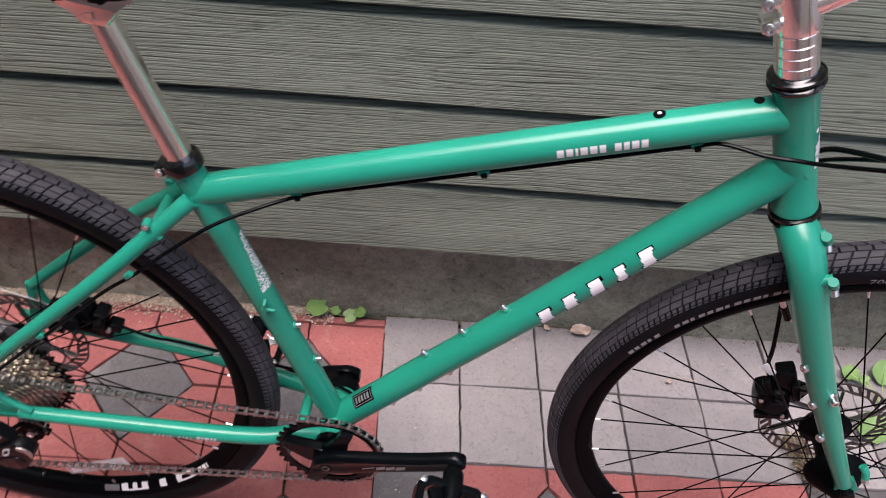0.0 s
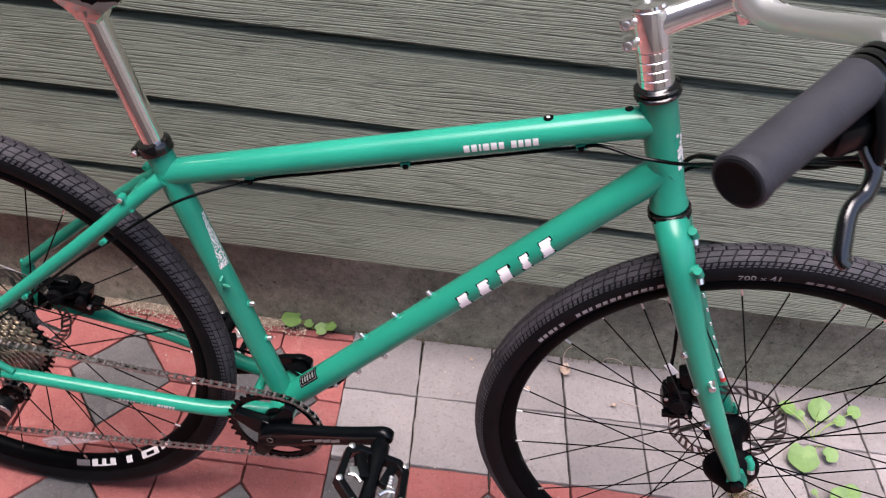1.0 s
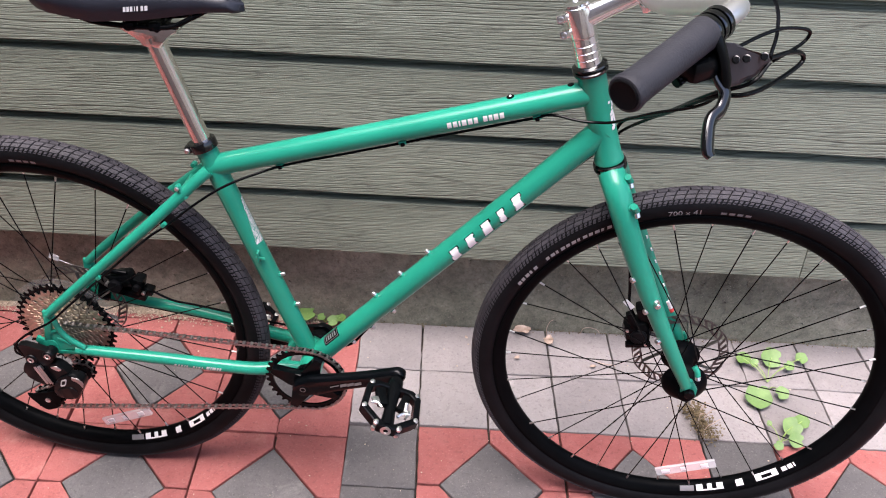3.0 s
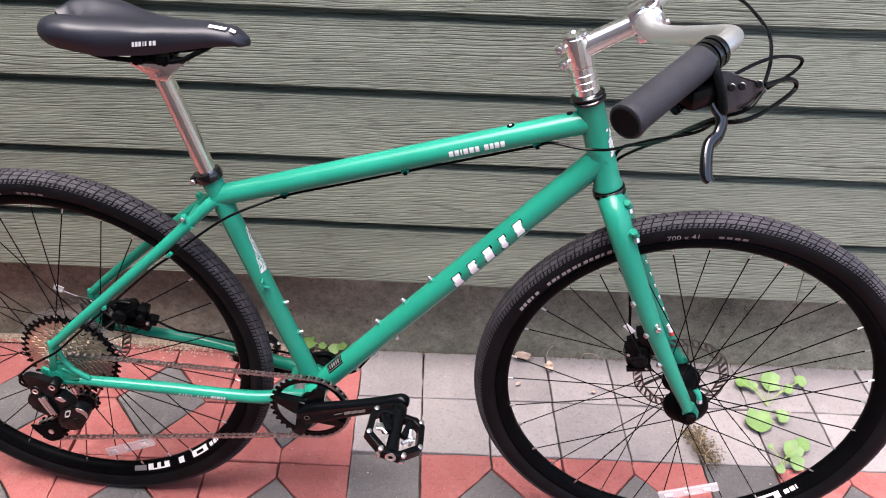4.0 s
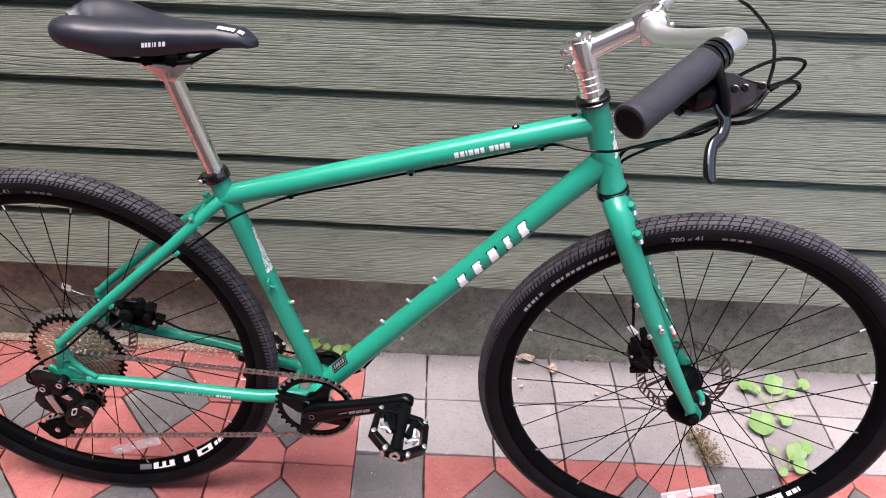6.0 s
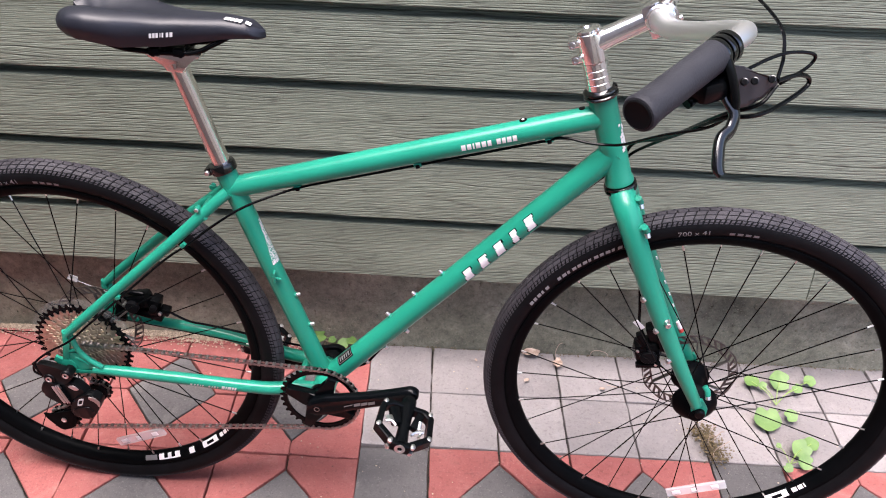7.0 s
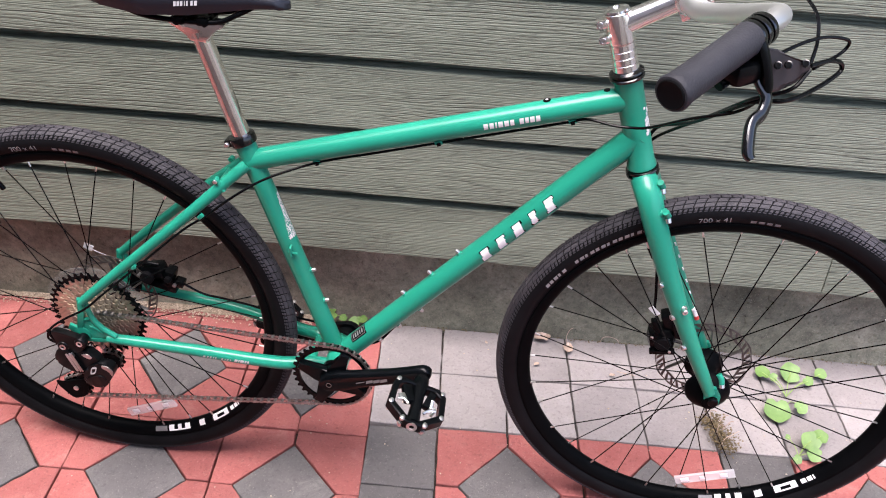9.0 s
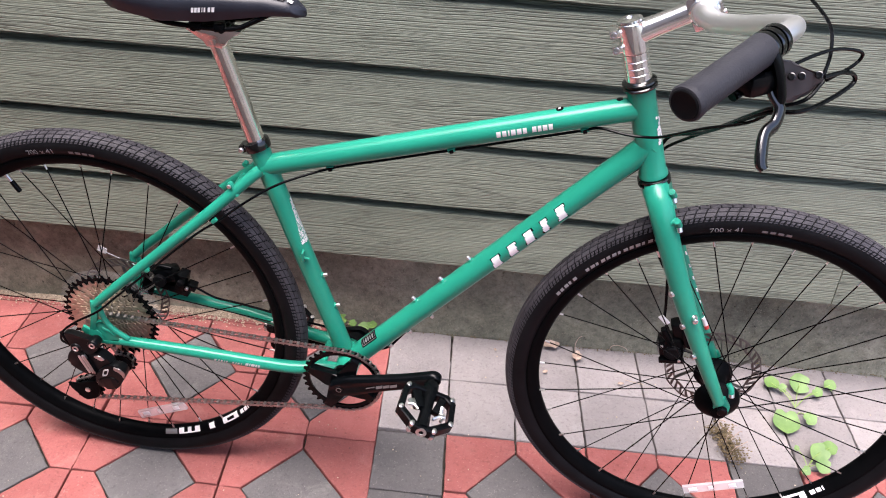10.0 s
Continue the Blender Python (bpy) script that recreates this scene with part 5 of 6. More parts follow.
make_pedal(Matrix.Translation(far_at + V(0, 0.0845, 0)) @ Matrix.Rotation(radians(180), 4, "Z") @ Matrix.Rotation(radians(-10), 4, "Y"))

# chain: over cog and ring, back through the derailleur
GUIDE, TENSION = V(0.026, -0.047, 0.270), V(-0.0555, -0.049, 0.1955)
COG = V(0, -0.0467, R)


def arc(c, r, a0, a1, y, n=14):
    return [V(c.x + r * math.cos(radians(a0 + (a1 - a0) * k / n)), y, c.z + r * math.sin(radians(a0 + (a1 - a0) * k / n))) for k in range(n + 1)]


line = arc(RING, 0.0680, -96, 92, RING.y, 24) + arc(COG, 0.0275, 92, 238, -0.0487) + [V(0.010, -0.0467, 0.300)] + arc(GUIDE, 0.0175, 130, -10, -0.047, 8) + arc(TENSION, 0.0263, 150, 276, -0.049, 12)
line.append(line[0].copy())
steps = [0.0]
for a, b in zip(line, line[1:]):
    steps.append(steps[-1] + (b - a).length)
total = steps[-1]
links = int(total / 0.0127) // 2 * 2
bm = bmesh.new()


def along(s):
    s %= total
    return V(*(float(np.interp(s, steps, [q[k] for q in line])) for k in range(3)))


for k in range(links):
    a, b = along(total * k / links), along(total * (k + 1) / links)
    d = (b - a).normalized()
    p = V(-d.z, 0, d.x)
    half = (0.0031, 0.0037)[k % 2]
    for s in (-1, 1):
        y = half * s
        shape = []
        for q, sg in ((a, -1), (b, 1)):
            for t in ((-1, 0, 1) if sg > 0 else (1, 0, -1)):
                shape.append(q + d * (0.0034 * sg * (1 - 0.45 * abs(t))) + p * (0.0034 * t))
        mid = (a + b) / 2
        shape.insert(3, mid + p * 0.0022)
        shape.append(mid - p * 0.0022)
        plate(bm, [(v.x, v.z) for v in shape], a.y + y - 0.0005, a.y + y + 0.0005)
    lathe(bm, [(0.0030, -0.0029), (0.0030, 0.0029)], a, (0, 1, 0), 8)
    lathe(bm, [(0.0013, -0.0046), (0.0013, 0.0046)], a, (0, 1, 0), 6)
part("chain", bm, CHAIN, bike, "grey steel roller chain", smooth=False)

# rear derailleur
def rounded(outline, pull=0.3):
    """Cut an outline's corners twice."""
    for _ in range(2):
        out = []
        for i, a in enumerate(outline):
            b = outline[(i + 1) % len(outline)]
            out += [(a[0] + (b[0] - a[0]) * pull, a[1] + (b[1] - a[1]) * pull), (b[0] - (b[0] - a[0]) * pull, b[1] - (b[1] - a[1]) * pull)]
        outline = out
    return outline


def mech_piece(name, outline, y0, y1, bevel, material, label="", corner=0.3):
    bm = bmesh.new()
    plate(bm, rounded(outline, corner), y0, y1, bevel)
    bmesh.ops.triangulate(bm, faces=[f for f in bm.faces if len(f.verts) > 4])
    return part(name, bm, material, mech, label)


def barrel(bm, x, z, r, y0, y1, dome=0.004):
    """A round knuckle with a domed outer face."""
    lathe(bm, [(r * 0.96, 0), (r, 0.001), (r, abs(y1 - y0) - dome), (r * 0.93, abs(y1 - y0) - dome * 0.45), (r * 0.78, abs(y1 - y0) - dome * 0.1), (r * 0.5, abs(y1 - y0))], (x, y0, z), (0, -1, 0), 28)


bm = bmesh.new()
plate(bm, rounded([(-0.0460, 0.3640), (-0.0340, 0.3651), (-0.0017, 0.3560), (0.0120, 0.3490), (0.0110, 0.3340), (-0.0038, 0.3214), (-0.0252, 0.3166), (-0.0377, 0.3165), (-0.0385, 0.3390)], 0.16), -0.0940, -0.0820, 0.0020)
barrel(bm, 0.0035, 0.3440, 0.0094, -0.0765, -0.0962, 0.002)
barrel(bm, -0.0284, 0.3330, 0.0100, -0.0800, -0.0968, 0.002)
mech = part("rear_derailleur", bm, MECH, bike, "black long-cage rear derailleur")
mech_piece("link_arm", [(-0.0380, 0.3300), (-0.0213, 0.3254), (-0.0120, 0.3189), (0.0020, 0.2755), (-0.0138, 0.2759), (-0.0352, 0.2873), (-0.0471, 0.2995), (-0.0464, 0.3130)], -0.0985, -0.0790, 0.0040, MECH, corner=0.15)
mech_piece("link_arm", [(-0.0128, 0.3230), (0.0103, 0.3260), (0.0220, 0.3140), (0.0320, 0.3020), (0.0115, 0.2850), (-0.0040, 0.2743)], -0.0930, -0.0760, 0.0030, MECH, corner=0.15)
# three slanting silver strips on the outer link, one on the inner
for x, w in ((-0.0268, 0.0050), (-0.0206, 0.0036), (-0.0160, 0.0022)):
    mech_piece("trim_plate", [(x, 0.3200 + 0.25 * (x + 0.0263)), (x + w, 0.3210 + 0.25 * (x + 0.0263)), (x + w + 0.0125, 0.2830), (x + 0.0135, 0.2812)], -0.0996, -0.0950, 0.0005, BOLT, "silver trim strip", 0.12)
mech_piece("trim_plate", [(-0.0020, 0.3174), (0.0111, 0.3212), (0.0190, 0.3123), (0.0120, 0.3085)], -0.0942, -0.0850, 0.0008, BOLT, "silver trim plate", 0.15)
mech_piece("knuckle", [(0.0053, 0.2908), (0.0316, 0.3070), (0.0433, 0.3055), (0.0551, 0.2960), (0.0528, 0.2823), (0.0373, 0.2559), (0.0271, 0.2478), (0.0064, 0.2470), (-0.0055, 0.2568), (-0.0032, 0.2736)], -0.0985, -0.0820, 0.0045, MECH, corner=0.17)
mech_piece("knuckle", [(0.0080, 0.2700), (0.0240, 0.2850), (0.0390, 0.2740), (0.0340, 0.2580), (0.0180, 0.2550)], -0.0860, -0.0700, 0.0020, MECH)
mech_piece("knuckle_step", [(0.0020, 0.2700), (0.0300, 0.2790), (0.0400, 0.2680), (0.0270, 0.2510), (0.0070, 0.2510), (-0.0020, 0.2590)], -0.1000, -0.0970, 0.0012, MECH, corner=0.15)
# the knuckle's rim highlight, put on as a dull silver piece
mech_piece("trim_plate", [(0.0350, 0.3030), (0.0470, 0.3005), (0.0545, 0.2907), (0.0505, 0.2781), (0.0460, 0.2905), (0.0345, 0.2960)], -0.0994, -0.0950, 0.0006, PIN, "dull silver piece for the highlight on the knuckle's rim", 0.15)
bm = bmesh.new()
o = rounded([(0.0155, 0.2941), (0.0263, 0.2966), (0.0196, 0.2803), (0.0098, 0.2778)], 0.15)
ring_plate(bm, o, [(0.0178 + (x - 0.0178) * 0.62, 0.2872 + (z - 0.2872) * 0.62) for x, z in o], -0.0994, -0.0945)
part("trim_plate", bm, GREY_PRINT, mech, "grey outlined badge", smooth=False)
bm = bmesh.new()
tube(bm, [(-0.052, -0.089, 0.362), (-0.045, -0.089, 0.346), (-0.040, -0.089, 0.334)], [0.0034, 0.0046, 0.0040], 12)
part("barrel_adjuster", bm, BLACK, mech)


def cage(y, b):
    for c, r in ((GUIDE, 0.0165), (TENSION, 0.0185)):
        o = [(c.x + r * math.cos(2 * math.pi * k / 24), c.z + r * math.sin(2 * math.pi * k / 24)) for k in range(24)]
        ring_plate(b, o, like(o, c, r * 0.52), y - 0.0012, y + 0.0012)
    d = (TENSION - GUIDE).normalized()
    w = V(-d.z, 0, d.x)
    for sgn, r0, r1 in ((1, 0.0150, 0.0135), (-1, 0.0150, 0.0135)):
        e = [GUIDE + w * (r0 * sgn), TENSION + w * (r1 * sgn), TENSION + w * ((r1 - 0.006) * sgn), GUIDE + w * ((r0 - 0.006) * sgn)]
        plate(b, [(v.x, v.z) for v in e], y - 0.0011, y + 0.0011)
    plate(b, [((TENSION + d * 0.013 + w * 0.011).x, (TENSION + d * 0.013 + w * 0.011).z), ((TENSION + d * 0.032).x, (TENSION + d * 0.032).z), ((TENSION + d * 0.013 - w * 0.011).x, (TENSION + d * 0.013 - w * 0.011).z)], y - 0.0010, y + 0.0010)


for y in (-0.0405, -0.0560):
    bm = bmesh.new()
    cage(y, bm)
    part("cage_plate", bm, RIM, mech)
mech_piece("cage_plate", [(-0.0924, 0.2090), (-0.0785, 0.2080), (-0.0501, 0.2160), (-0.0301, 0.2227), (-0.0300, 0.2018), (-0.0400, 0.1770), (-0.0655, 0.1664), (-0.0904, 0.1979)], -0.0592, -0.0572, 0.0006, RIM, corner=0.15)
for c, count in ((GUIDE, 11), (TENSION, 13)):
    bm = bmesh.new()
    o = teeth(c, 0.0200 if count == 11 else 0.0255, count, 0.0022)
    ring_plate(bm, o, like(o, c, 0.005), c.y - 0.0020, c.y + 0.0020)
    part("pulley", bm, BLACK, mech, smooth=False)
    bm = bmesh.new()
    lathe(bm, [(0.0050, 0), (0.0050, 0.002), (0.0026, 0.0022), (0.0022, 0.0008)], (c.x, -0.0590, c.z), (0, -1, 0), 16)
    part("bolt", bm, BOLT, mech, "steel pulley bolt")
for at in ((0.0035, -0.0952, 0.3440), (-0.0284, -0.0958, 0.3330)):
    bm = bmesh.new()
    lathe(bm, [(0.0056, 0), (0.0056, 0.0016), (0.0034, 0.0020), (0.0028, 0.0002)], at, (0, -1, 0), 16)
    part("bolt", bm, BOLT, mech, "steel pivot bolt")

# disc brake calipers on the far side
tilt = Matrix.Rotation(radians(16), 4, "Y")
bm = bmesh.new()
block(bm, (0.086, 0.048, 0.408), (0.040, 0.030, 0.026), 0.008, Matrix.Rotation(radians(-14), 4, "Y"))
cal = part("brake_caliper", bm, BLACK, bike, "black hydraulic brake caliper")
for name, at, size, bev in (("bracket", (0.064, 0.058, 0.392), (0.052, 0.014, 0.026), 0.004), ("pad_guide", (0.112, 0.050, 0.396), (0.018, 0.026, 0.034), 0.004), ("bracket", (0.094, 0.050, 0.378), (0.060, 0.020, 0.016), 0.004), ("hose_joint", (0.128, 0.050, 0.384), (0.018, 0.018, 0.014), 0.003), ("bracket", (0.040, 0.058, 0.372), (0.022, 0.010, 0.050), 0.003)):
    bm = bmesh.new()
    block(bm, at, size, bev, tilt)
    part(name, bm, BLACK, cal)
for x, z, r, y0, y1 in ((0.078, 0.402, 0.0120, 0.026, 0.070), (0.114, 0.399, 0.0060, 0.030, 0.066)):
    bm = bmesh.new()
    rod(bm, (x, y0, z), (x, y1, z), r, 20, 0.001)
    part("piston_cap", bm, SIDEWALL, cal)
bm = bmesh.new()
tube(bm, [(0.060, 0.044, 0.420), (0.078, 0.040, 0.428), (0.098, 0.042, 0.424)], 0.0045, 10)
part("bleed_pipe", bm, BLACK, cal)
for x, z in ((0.058, 0.398), (0.122, 0.384)):
    bm = bmesh.new()
    rod(bm, (x, 0.046, z), (x, 0.036, z), 0.0034, 10, 0.0006)
    part("bolt", bm, BOLT, cal, "steel caliper bolt")
q = FRONT + V(-0.078, 0.044, 0.038)
bm = bmesh.new()
block(bm, q, (0.046, 0.036, 0.046), 0.015, Matrix.Rotation(radians(-15), 4, "Y"))
fcal = turned_part("brake_caliper", bm, BLACK, bike, "black hydraulic brake caliper")
for name, off, size, bev, deg in (("hose_joint", (0.008, 0.002, 0.036), (0.024, 0.024, 0.036), 0.005, -22), ("bracket", (0.026, 0.006, 0.010), (0.030, 0.016, 0.022), 0.004, 20), ("bracket", (0.004, -0.016, -0.020), (0.042, 0.010, 0.008), 0.002, -8), ("pad_guide", (-0.014, -0.012, 0.030), (0.010, 0.012, 0.030), 0.003, -28), ("pad_guide", (0.020, -0.010, 0.026), (0.010, 0.014, 0.030), 0.003, -20)):
    bm = bmesh.new()
    block(bm, q + V(*off), size, bev, Matrix.Rotation(radians(deg), 4, "Y"))
    turned_part(name, bm, BLACK, fcal)
bm = bmesh.new()
rod(bm, q + V(0.002, -0.022, -0.002), q + V(0.002, 0.022, -0.002), 0.0145, 20, 0.003)
turned_part("piston_cap", bm, SIDEWALL, fcal)
for off in ((-0.018, -0.0185, 0.010), (0.016, -0.0185, -0.016)):
    bm = bmesh.new()
    rod(bm, q + V(*off), q + V(off[0], off[1] - 0.003, off[2]), 0.0028, 10, 0.0006)
    turned_part("bolt", bm, BOLT, fcal, "steel caliper bolt")
bm = bmesh.new()
block(bm, q + V(-0.022, -0.008, 0.058), (0.009, 0.002, 0.021), 0.0006, Matrix.Rotation(radians(-46), 4, "Y"))
turned_part("tag", bm, WHITE, fcal, "small white paper tag")

# ---- cables ----
def cable(points, r=0.0020, label="black cable housing", n=8, name="cable", material=None):
    bm = bmesh.new()
    tube(bm, glide(points, n), r, 8)
    return part(name, bm, material or BLACK, bike, label)


tt_dir = (TT_B - TT_A).normalized()
tt_under = V(tt_dir.z, 0, -tt_dir.x)


def under_tt(s, y=-0.006, d=0.0185):
    return TT_A + tt_dir * s + tt_under * d + V(0, y, 0)


gear_line = [V(0.940, -0.238, 0.985), V(0.962, -0.215, 0.950), V(0.955, -0.170, 0.905), V(0.915, -0.110, 0.862), V(0.880, -0.045, 0.815), V(0.860, -0.026, 0.803), V(0.835, -0.020, 0.801), V(0.800, -0.010, 0.802)]
gear_line += [under_tt(s) for s in (0.48, 0.40, 0.30, 0.20, 0.115)]
gear_line += [V(0.366, -0.020, 0.677), V(0.326, -0.032, 0.661), V(0.285, -0.046, 0.636), V(0.245, -0.057, 0.606), V(0.205, -0.062, 0.577), V(0.13, -0.071, 0.510), V(0.06, -0.078, 0.447), V(0.022, -0.083, 0.413), V(-0.018, -0.088, 0.389), V(-0.046, -0.090, 0.366), V(-0.054, -0.091, 0.346), V(-0.044, -0.091, 0.337)]
cable(gear_line, 0.0020, "black gear cable housing under the top tube")
# hoses from the levers behind the head tube and round to the calipers
cable([V(1.004, -0.205, 0.972), V(0.985, -0.222, 0.956), V(0.955, -0.200, 0.932), V(0.938, -0.080, 0.851), V(0.905, 0.022, 0.772), V(0.884, 0.026, 0.745), *[DT_A + dt_dir * q - dt_up * 0.0205 + V(0, 0.006, 0) for q in (0.55, 0.42, 0.28, 0.14, 0.06)], V(0.40, 0.040, 0.330), V(0.30, 0.052, 0.3365), V(0.25, 0.055, 0.3445), V(0.20, 0.058, 0.3505), V(0.165, 0.056, 0.358), V(0.132, 0.050, 0.382)], 0.0022, "black rear brake hose", 10)
cable([V(1.004, -0.203, 0.976), V(1.028, -0.182, 0.975), V(1.047, -0.163, 0.967), V(1.050, -0.160, 0.955), V(1.020, -0.190, 0.946), V(0.985, -0.222, 0.944), V(0.955, -0.195, 0.925), V(0.930, -0.060, 0.835), V(0.900, 0.020, 0.785), V(0.893, 0.030, 0.740), V(0.918, 0.050, 0.650), V(0.947, 0.060, 0.545), V(0.9575, 0.050, 0.476), V(0.962, 0.050, 0.440), V(0.974, 0.050, 0.412)], 0.0026, "black front brake hose", 10)
cable([V(0.961, -0.222, 0.991), V(0.995, -0.195, 0.998), V(1.022, -0.175, 0.998), V(1.050, -0.158, 0.990), V(1.046, -0.158, 0.976), V(1.010, -0.195, 0.970)], 0.0020, "black cable loop at the lever")
cable([V(1.005, -0.198, 0.976), V(1.014, -0.170, 0.993), V(1.014, -0.140, 1.012), V(1.003, -0.080, 1.022), V(0.995, -0.040, 1.022), V(1.000, 0.05, 1.018), V(1.010, 0.12, 1.005), V(0.998, 0.19, 0.985)], 0.0020, "black cable crossing before the bar", 10)
for s in (0.105, 0.295, 0.488):
    bm = bmesh.new()
    block(bm, under_tt(s, -0.004, 0.0185), (0.012, 0.008, 0.006), 0.0012, Matrix.Rotation(-math.atan2(tt_dir.z, tt_dir.x), 4, "Y"))
    part("cable_guide", bm, GREEN, bike)
    bm = bmesh.new()
    block(bm, under_tt(s, -0.007, 0.0200), (0.006, 0.007, 0.005), 0.0012, Matrix.Rotation(-math.atan2(tt_dir.z, tt_dir.x), 4, "Y"))
    part("cable_clip", bm, BLACK, bike, "black cable clip")
for x, y, z in ((0.240, -0.059, 0.607), (0.120, -0.071, 0.504)):
    bm = bmesh.new()
    block(bm, (x, y, z), (0.010, 0.006, 0.006), 0.0012, Matrix.Rotation(radians(-41), 4, "Y"))
    part("cable_guide", bm, GREEN, bike)
# rack mounts on the seat stays, guide hook on the seat tube
for y in (-1, 1):
    for (x, z, yy) in ((0.266, 0.653, 0.034),):
        bm = bmesh.new()
        tube(bm, [(x + 0.006, yy * y, z - 0.012), (x - 0.004, yy * y, z + 0.006)], 0.0044, 12)
        rod(bm, (x - 0.004, (yy - 0.005) * y, z + 0.006), (x - 0.004, (yy + 0.005) * y, z + 0.006), 0.0046, 12, 0.0008)
        o = part("rack_mount", bm, GREEN, bike)
        bm = bmesh.new()
        rod(bm, (x - 0.004, (yy + 0.004) * y, z + 0.006), (x - 0.004, (yy + 0.0075) * y, z + 0.006), 0.0034, 10, 0.0006)
        part("bolt", bm, BOLT, o, "small steel hex bolt")
bm = bmesh.new()
hk = BB + st_dir * 0.236 + st_fwd * 0.005
tube(bm, [hk + V(0, -0.014, -0.008), hk + V(0, -0.020, -0.006), hk + V(0, -0.020, 0.010), hk + V(0, -0.014, 0.012)], 0.0022, 8)
tube(bm, [hk + V(-0.004, -0.019, 0.002), hk + V(0.010, -0.017, -0.002)], 0.0022, 8)
part("cable_hook", bm, GREEN, bike)
for s in (0.458, 0.540):
    bm = bmesh.new()
    c = TT_A + tt_dir * s - tt_under * 0.0162
    lathe(bm, [(0.0054, 0.0), (0.0054, 0.0012), (0.0040, 0.0014)] if s < 0.46 else [(0.0045, 0.0), (0.0045, 0.0014), (0.003, 0.0016)], c, -tt_under, 20)
    part("tube_plug", bm, BLACK, bike, "black round plug on the top tube")
bm = bmesh.new()
c = TT_A + tt_dir * 0.458 - tt_under * 0.0178
lathe(bm, [(0.0019, 0.0), (0.0018, 0.0004)], c, -tt_under, 14)
part("plug_print", bm, WHITE, bike, "white dot on the plug")

bm = bmesh.new()
block(bm, (-0.0328, 0.050, 0.4413), (0.017, 0.002, 0.012), 0.0006, Matrix.Rotation(radians(25), 4, "Y"))
tube(bm, glide([(-0.030, 0.050, 0.438), (-0.012, 0.052, 0.428), (0.012, 0.055, 0.416), (0.040, 0.056, 0.402)], 4), 0.0007, 6)
part("tag", bm, CLEAR, cal, "small clear plastic tag")
for z0, z1, m_ in ((0.4546, 0.4400, WHITE), (0.4395, 0.4330, RED_PRINT)):
    bm = bmesh.new()
    f0, f1 = (leg_top.z - z0) / (leg_top.z - END.z), (leg_top.z - z1) / (leg_top.z - END.z)
    p0, p1 = leg_top.lerp(END, f0), leg_top.lerp(END, f1)
    for p_ in (p0, p1):
        p_.y *= -1
    d_ = V(0.72, -0.70, 0)
    tube(bm, [p0 + d_ * 0.0095, p1 + d_ * 0.0095], 0.0042, 10)
    turned_part("decal", bm, m_, legs[1], "small decal on the fork leg")

for k in range(9):
    z0 = 0.655 - 0.0235 * k
    bm = bmesh.new()
    f0 = (leg_top.z - z0) / (leg_top.z - END.z)
    p0 = leg_top.lerp(END, f0)
    p0.y *= -1
    p1 = p0 + axis_leg * 0.0055
    d_ = V(0.80, -0.60, 0) * float(np.interp(f0, [0, 1], [0.0163, 0.0090]))
    tube(bm, [p0 + d_, p1 + d_], 0.0012, 6)
    turned_part("decal", bm, WHITE, legs[1], "small white dash on the fork leg")

# ---- prints on the frame: plain shapes ----
big, rim_shapes = [], []
logo_rng = random.Random(8)
for s0, s1, w0, w1 in ((0.349, 0.368, -0.0130, 0.0065), (0.384, 0.402, -0.0120, 0.0075), (0.418, 0.437, -0.0115, 0.0090), (0.452, 0.466, -0.0110, 0.0095), (0.483, 0.501, -0.0095, 0.0115)):
    lean, rows_w = 0.008, 6
    for k in range(rows_w):
        u0, u1 = w0 + (w1 - w0) * k / rows_w, w0 + (w1 - w0) * (k + 1) / rows_w
        a0, a1 = s0 + lean * k / rows_w, s1 + lean * k / rows_w - 0.004
        j0, j1 = logo_rng.uniform(-0.0016, 0.0016), logo_rng.uniform(-0.0016, 0.0016)
        mid = (a0 + a1) / 2
        big.append([(a0 + j0, u0), (mid, u0), (mid, u1), (a0 + j0 * 0.3, u1)])
        big.append([(mid, u0), (a1 + j1, u0), (a1 + j1 * 0.3, u1), (mid, u1)])
        rim_shapes.append([(a0 - 0.0024, u0 - 0.0012), (a1 + 0.0024, u0 - 0.0012), (a1 + 0.0024, u1 + 0.0010), (a0 - 0.0024, u1 + 0.0010)])
bm = bmesh.new()
on_tube(bm, DT_A, DT_B, 0.01850, [q for k, q in enumerate(rim_shapes) if k % 6 in (0, 5)])
part("print_edge", bm, BLACK, down_tube, "thin black edge of the logo shapes", smooth=False)
bm = bmesh.new()
on_tube(bm, DT_A, DT_B, 0.01870, big)
part("down_tube_print", bm, WHITE, down_tube, "large white logo shapes on the down tube", smooth=False)
small = []
s = 0.366
for w in (0.0062, 0.0060, 0.0022, 0.0064, 0.0062, 0.0054):
    small += quad_strip(s, s + w, -0.0052, 0.0036, 0.0006, 3)
    s += w + 0.0022
s += 0.0055
for w in (0.0058, 0.0050, 0.0062, 0.0058):
    small += quad_strip(s, s + w, -0.0052, 0.0036, 0.0006, 3)
    s += w + 0.0020
bm = bmesh.new()
on_tube(bm, TT_A, TT_B, 0.01685, small)
part("top_tube_print", bm, EMBLEM, top_tube, "small white print bars on the top tube", smooth=False)
bm = bmesh.new()
rr = random.Random(5)
spots = []
for k in range(420):
    f = rr.random() ** 1.3
    s = 0.258 + 0.080 * f
    w = rr.uniform(0.011 + 0.012 * f, 0.0285)
    d = rr.uniform(0.0004, 0.0011)
    spots.append([(s - d, w - d), (s + d, w - d * rr.uniform(0.2, 1.0)), (s + d * rr.uniform(0.3, 1.0), w + d), (s - d, w + d)])
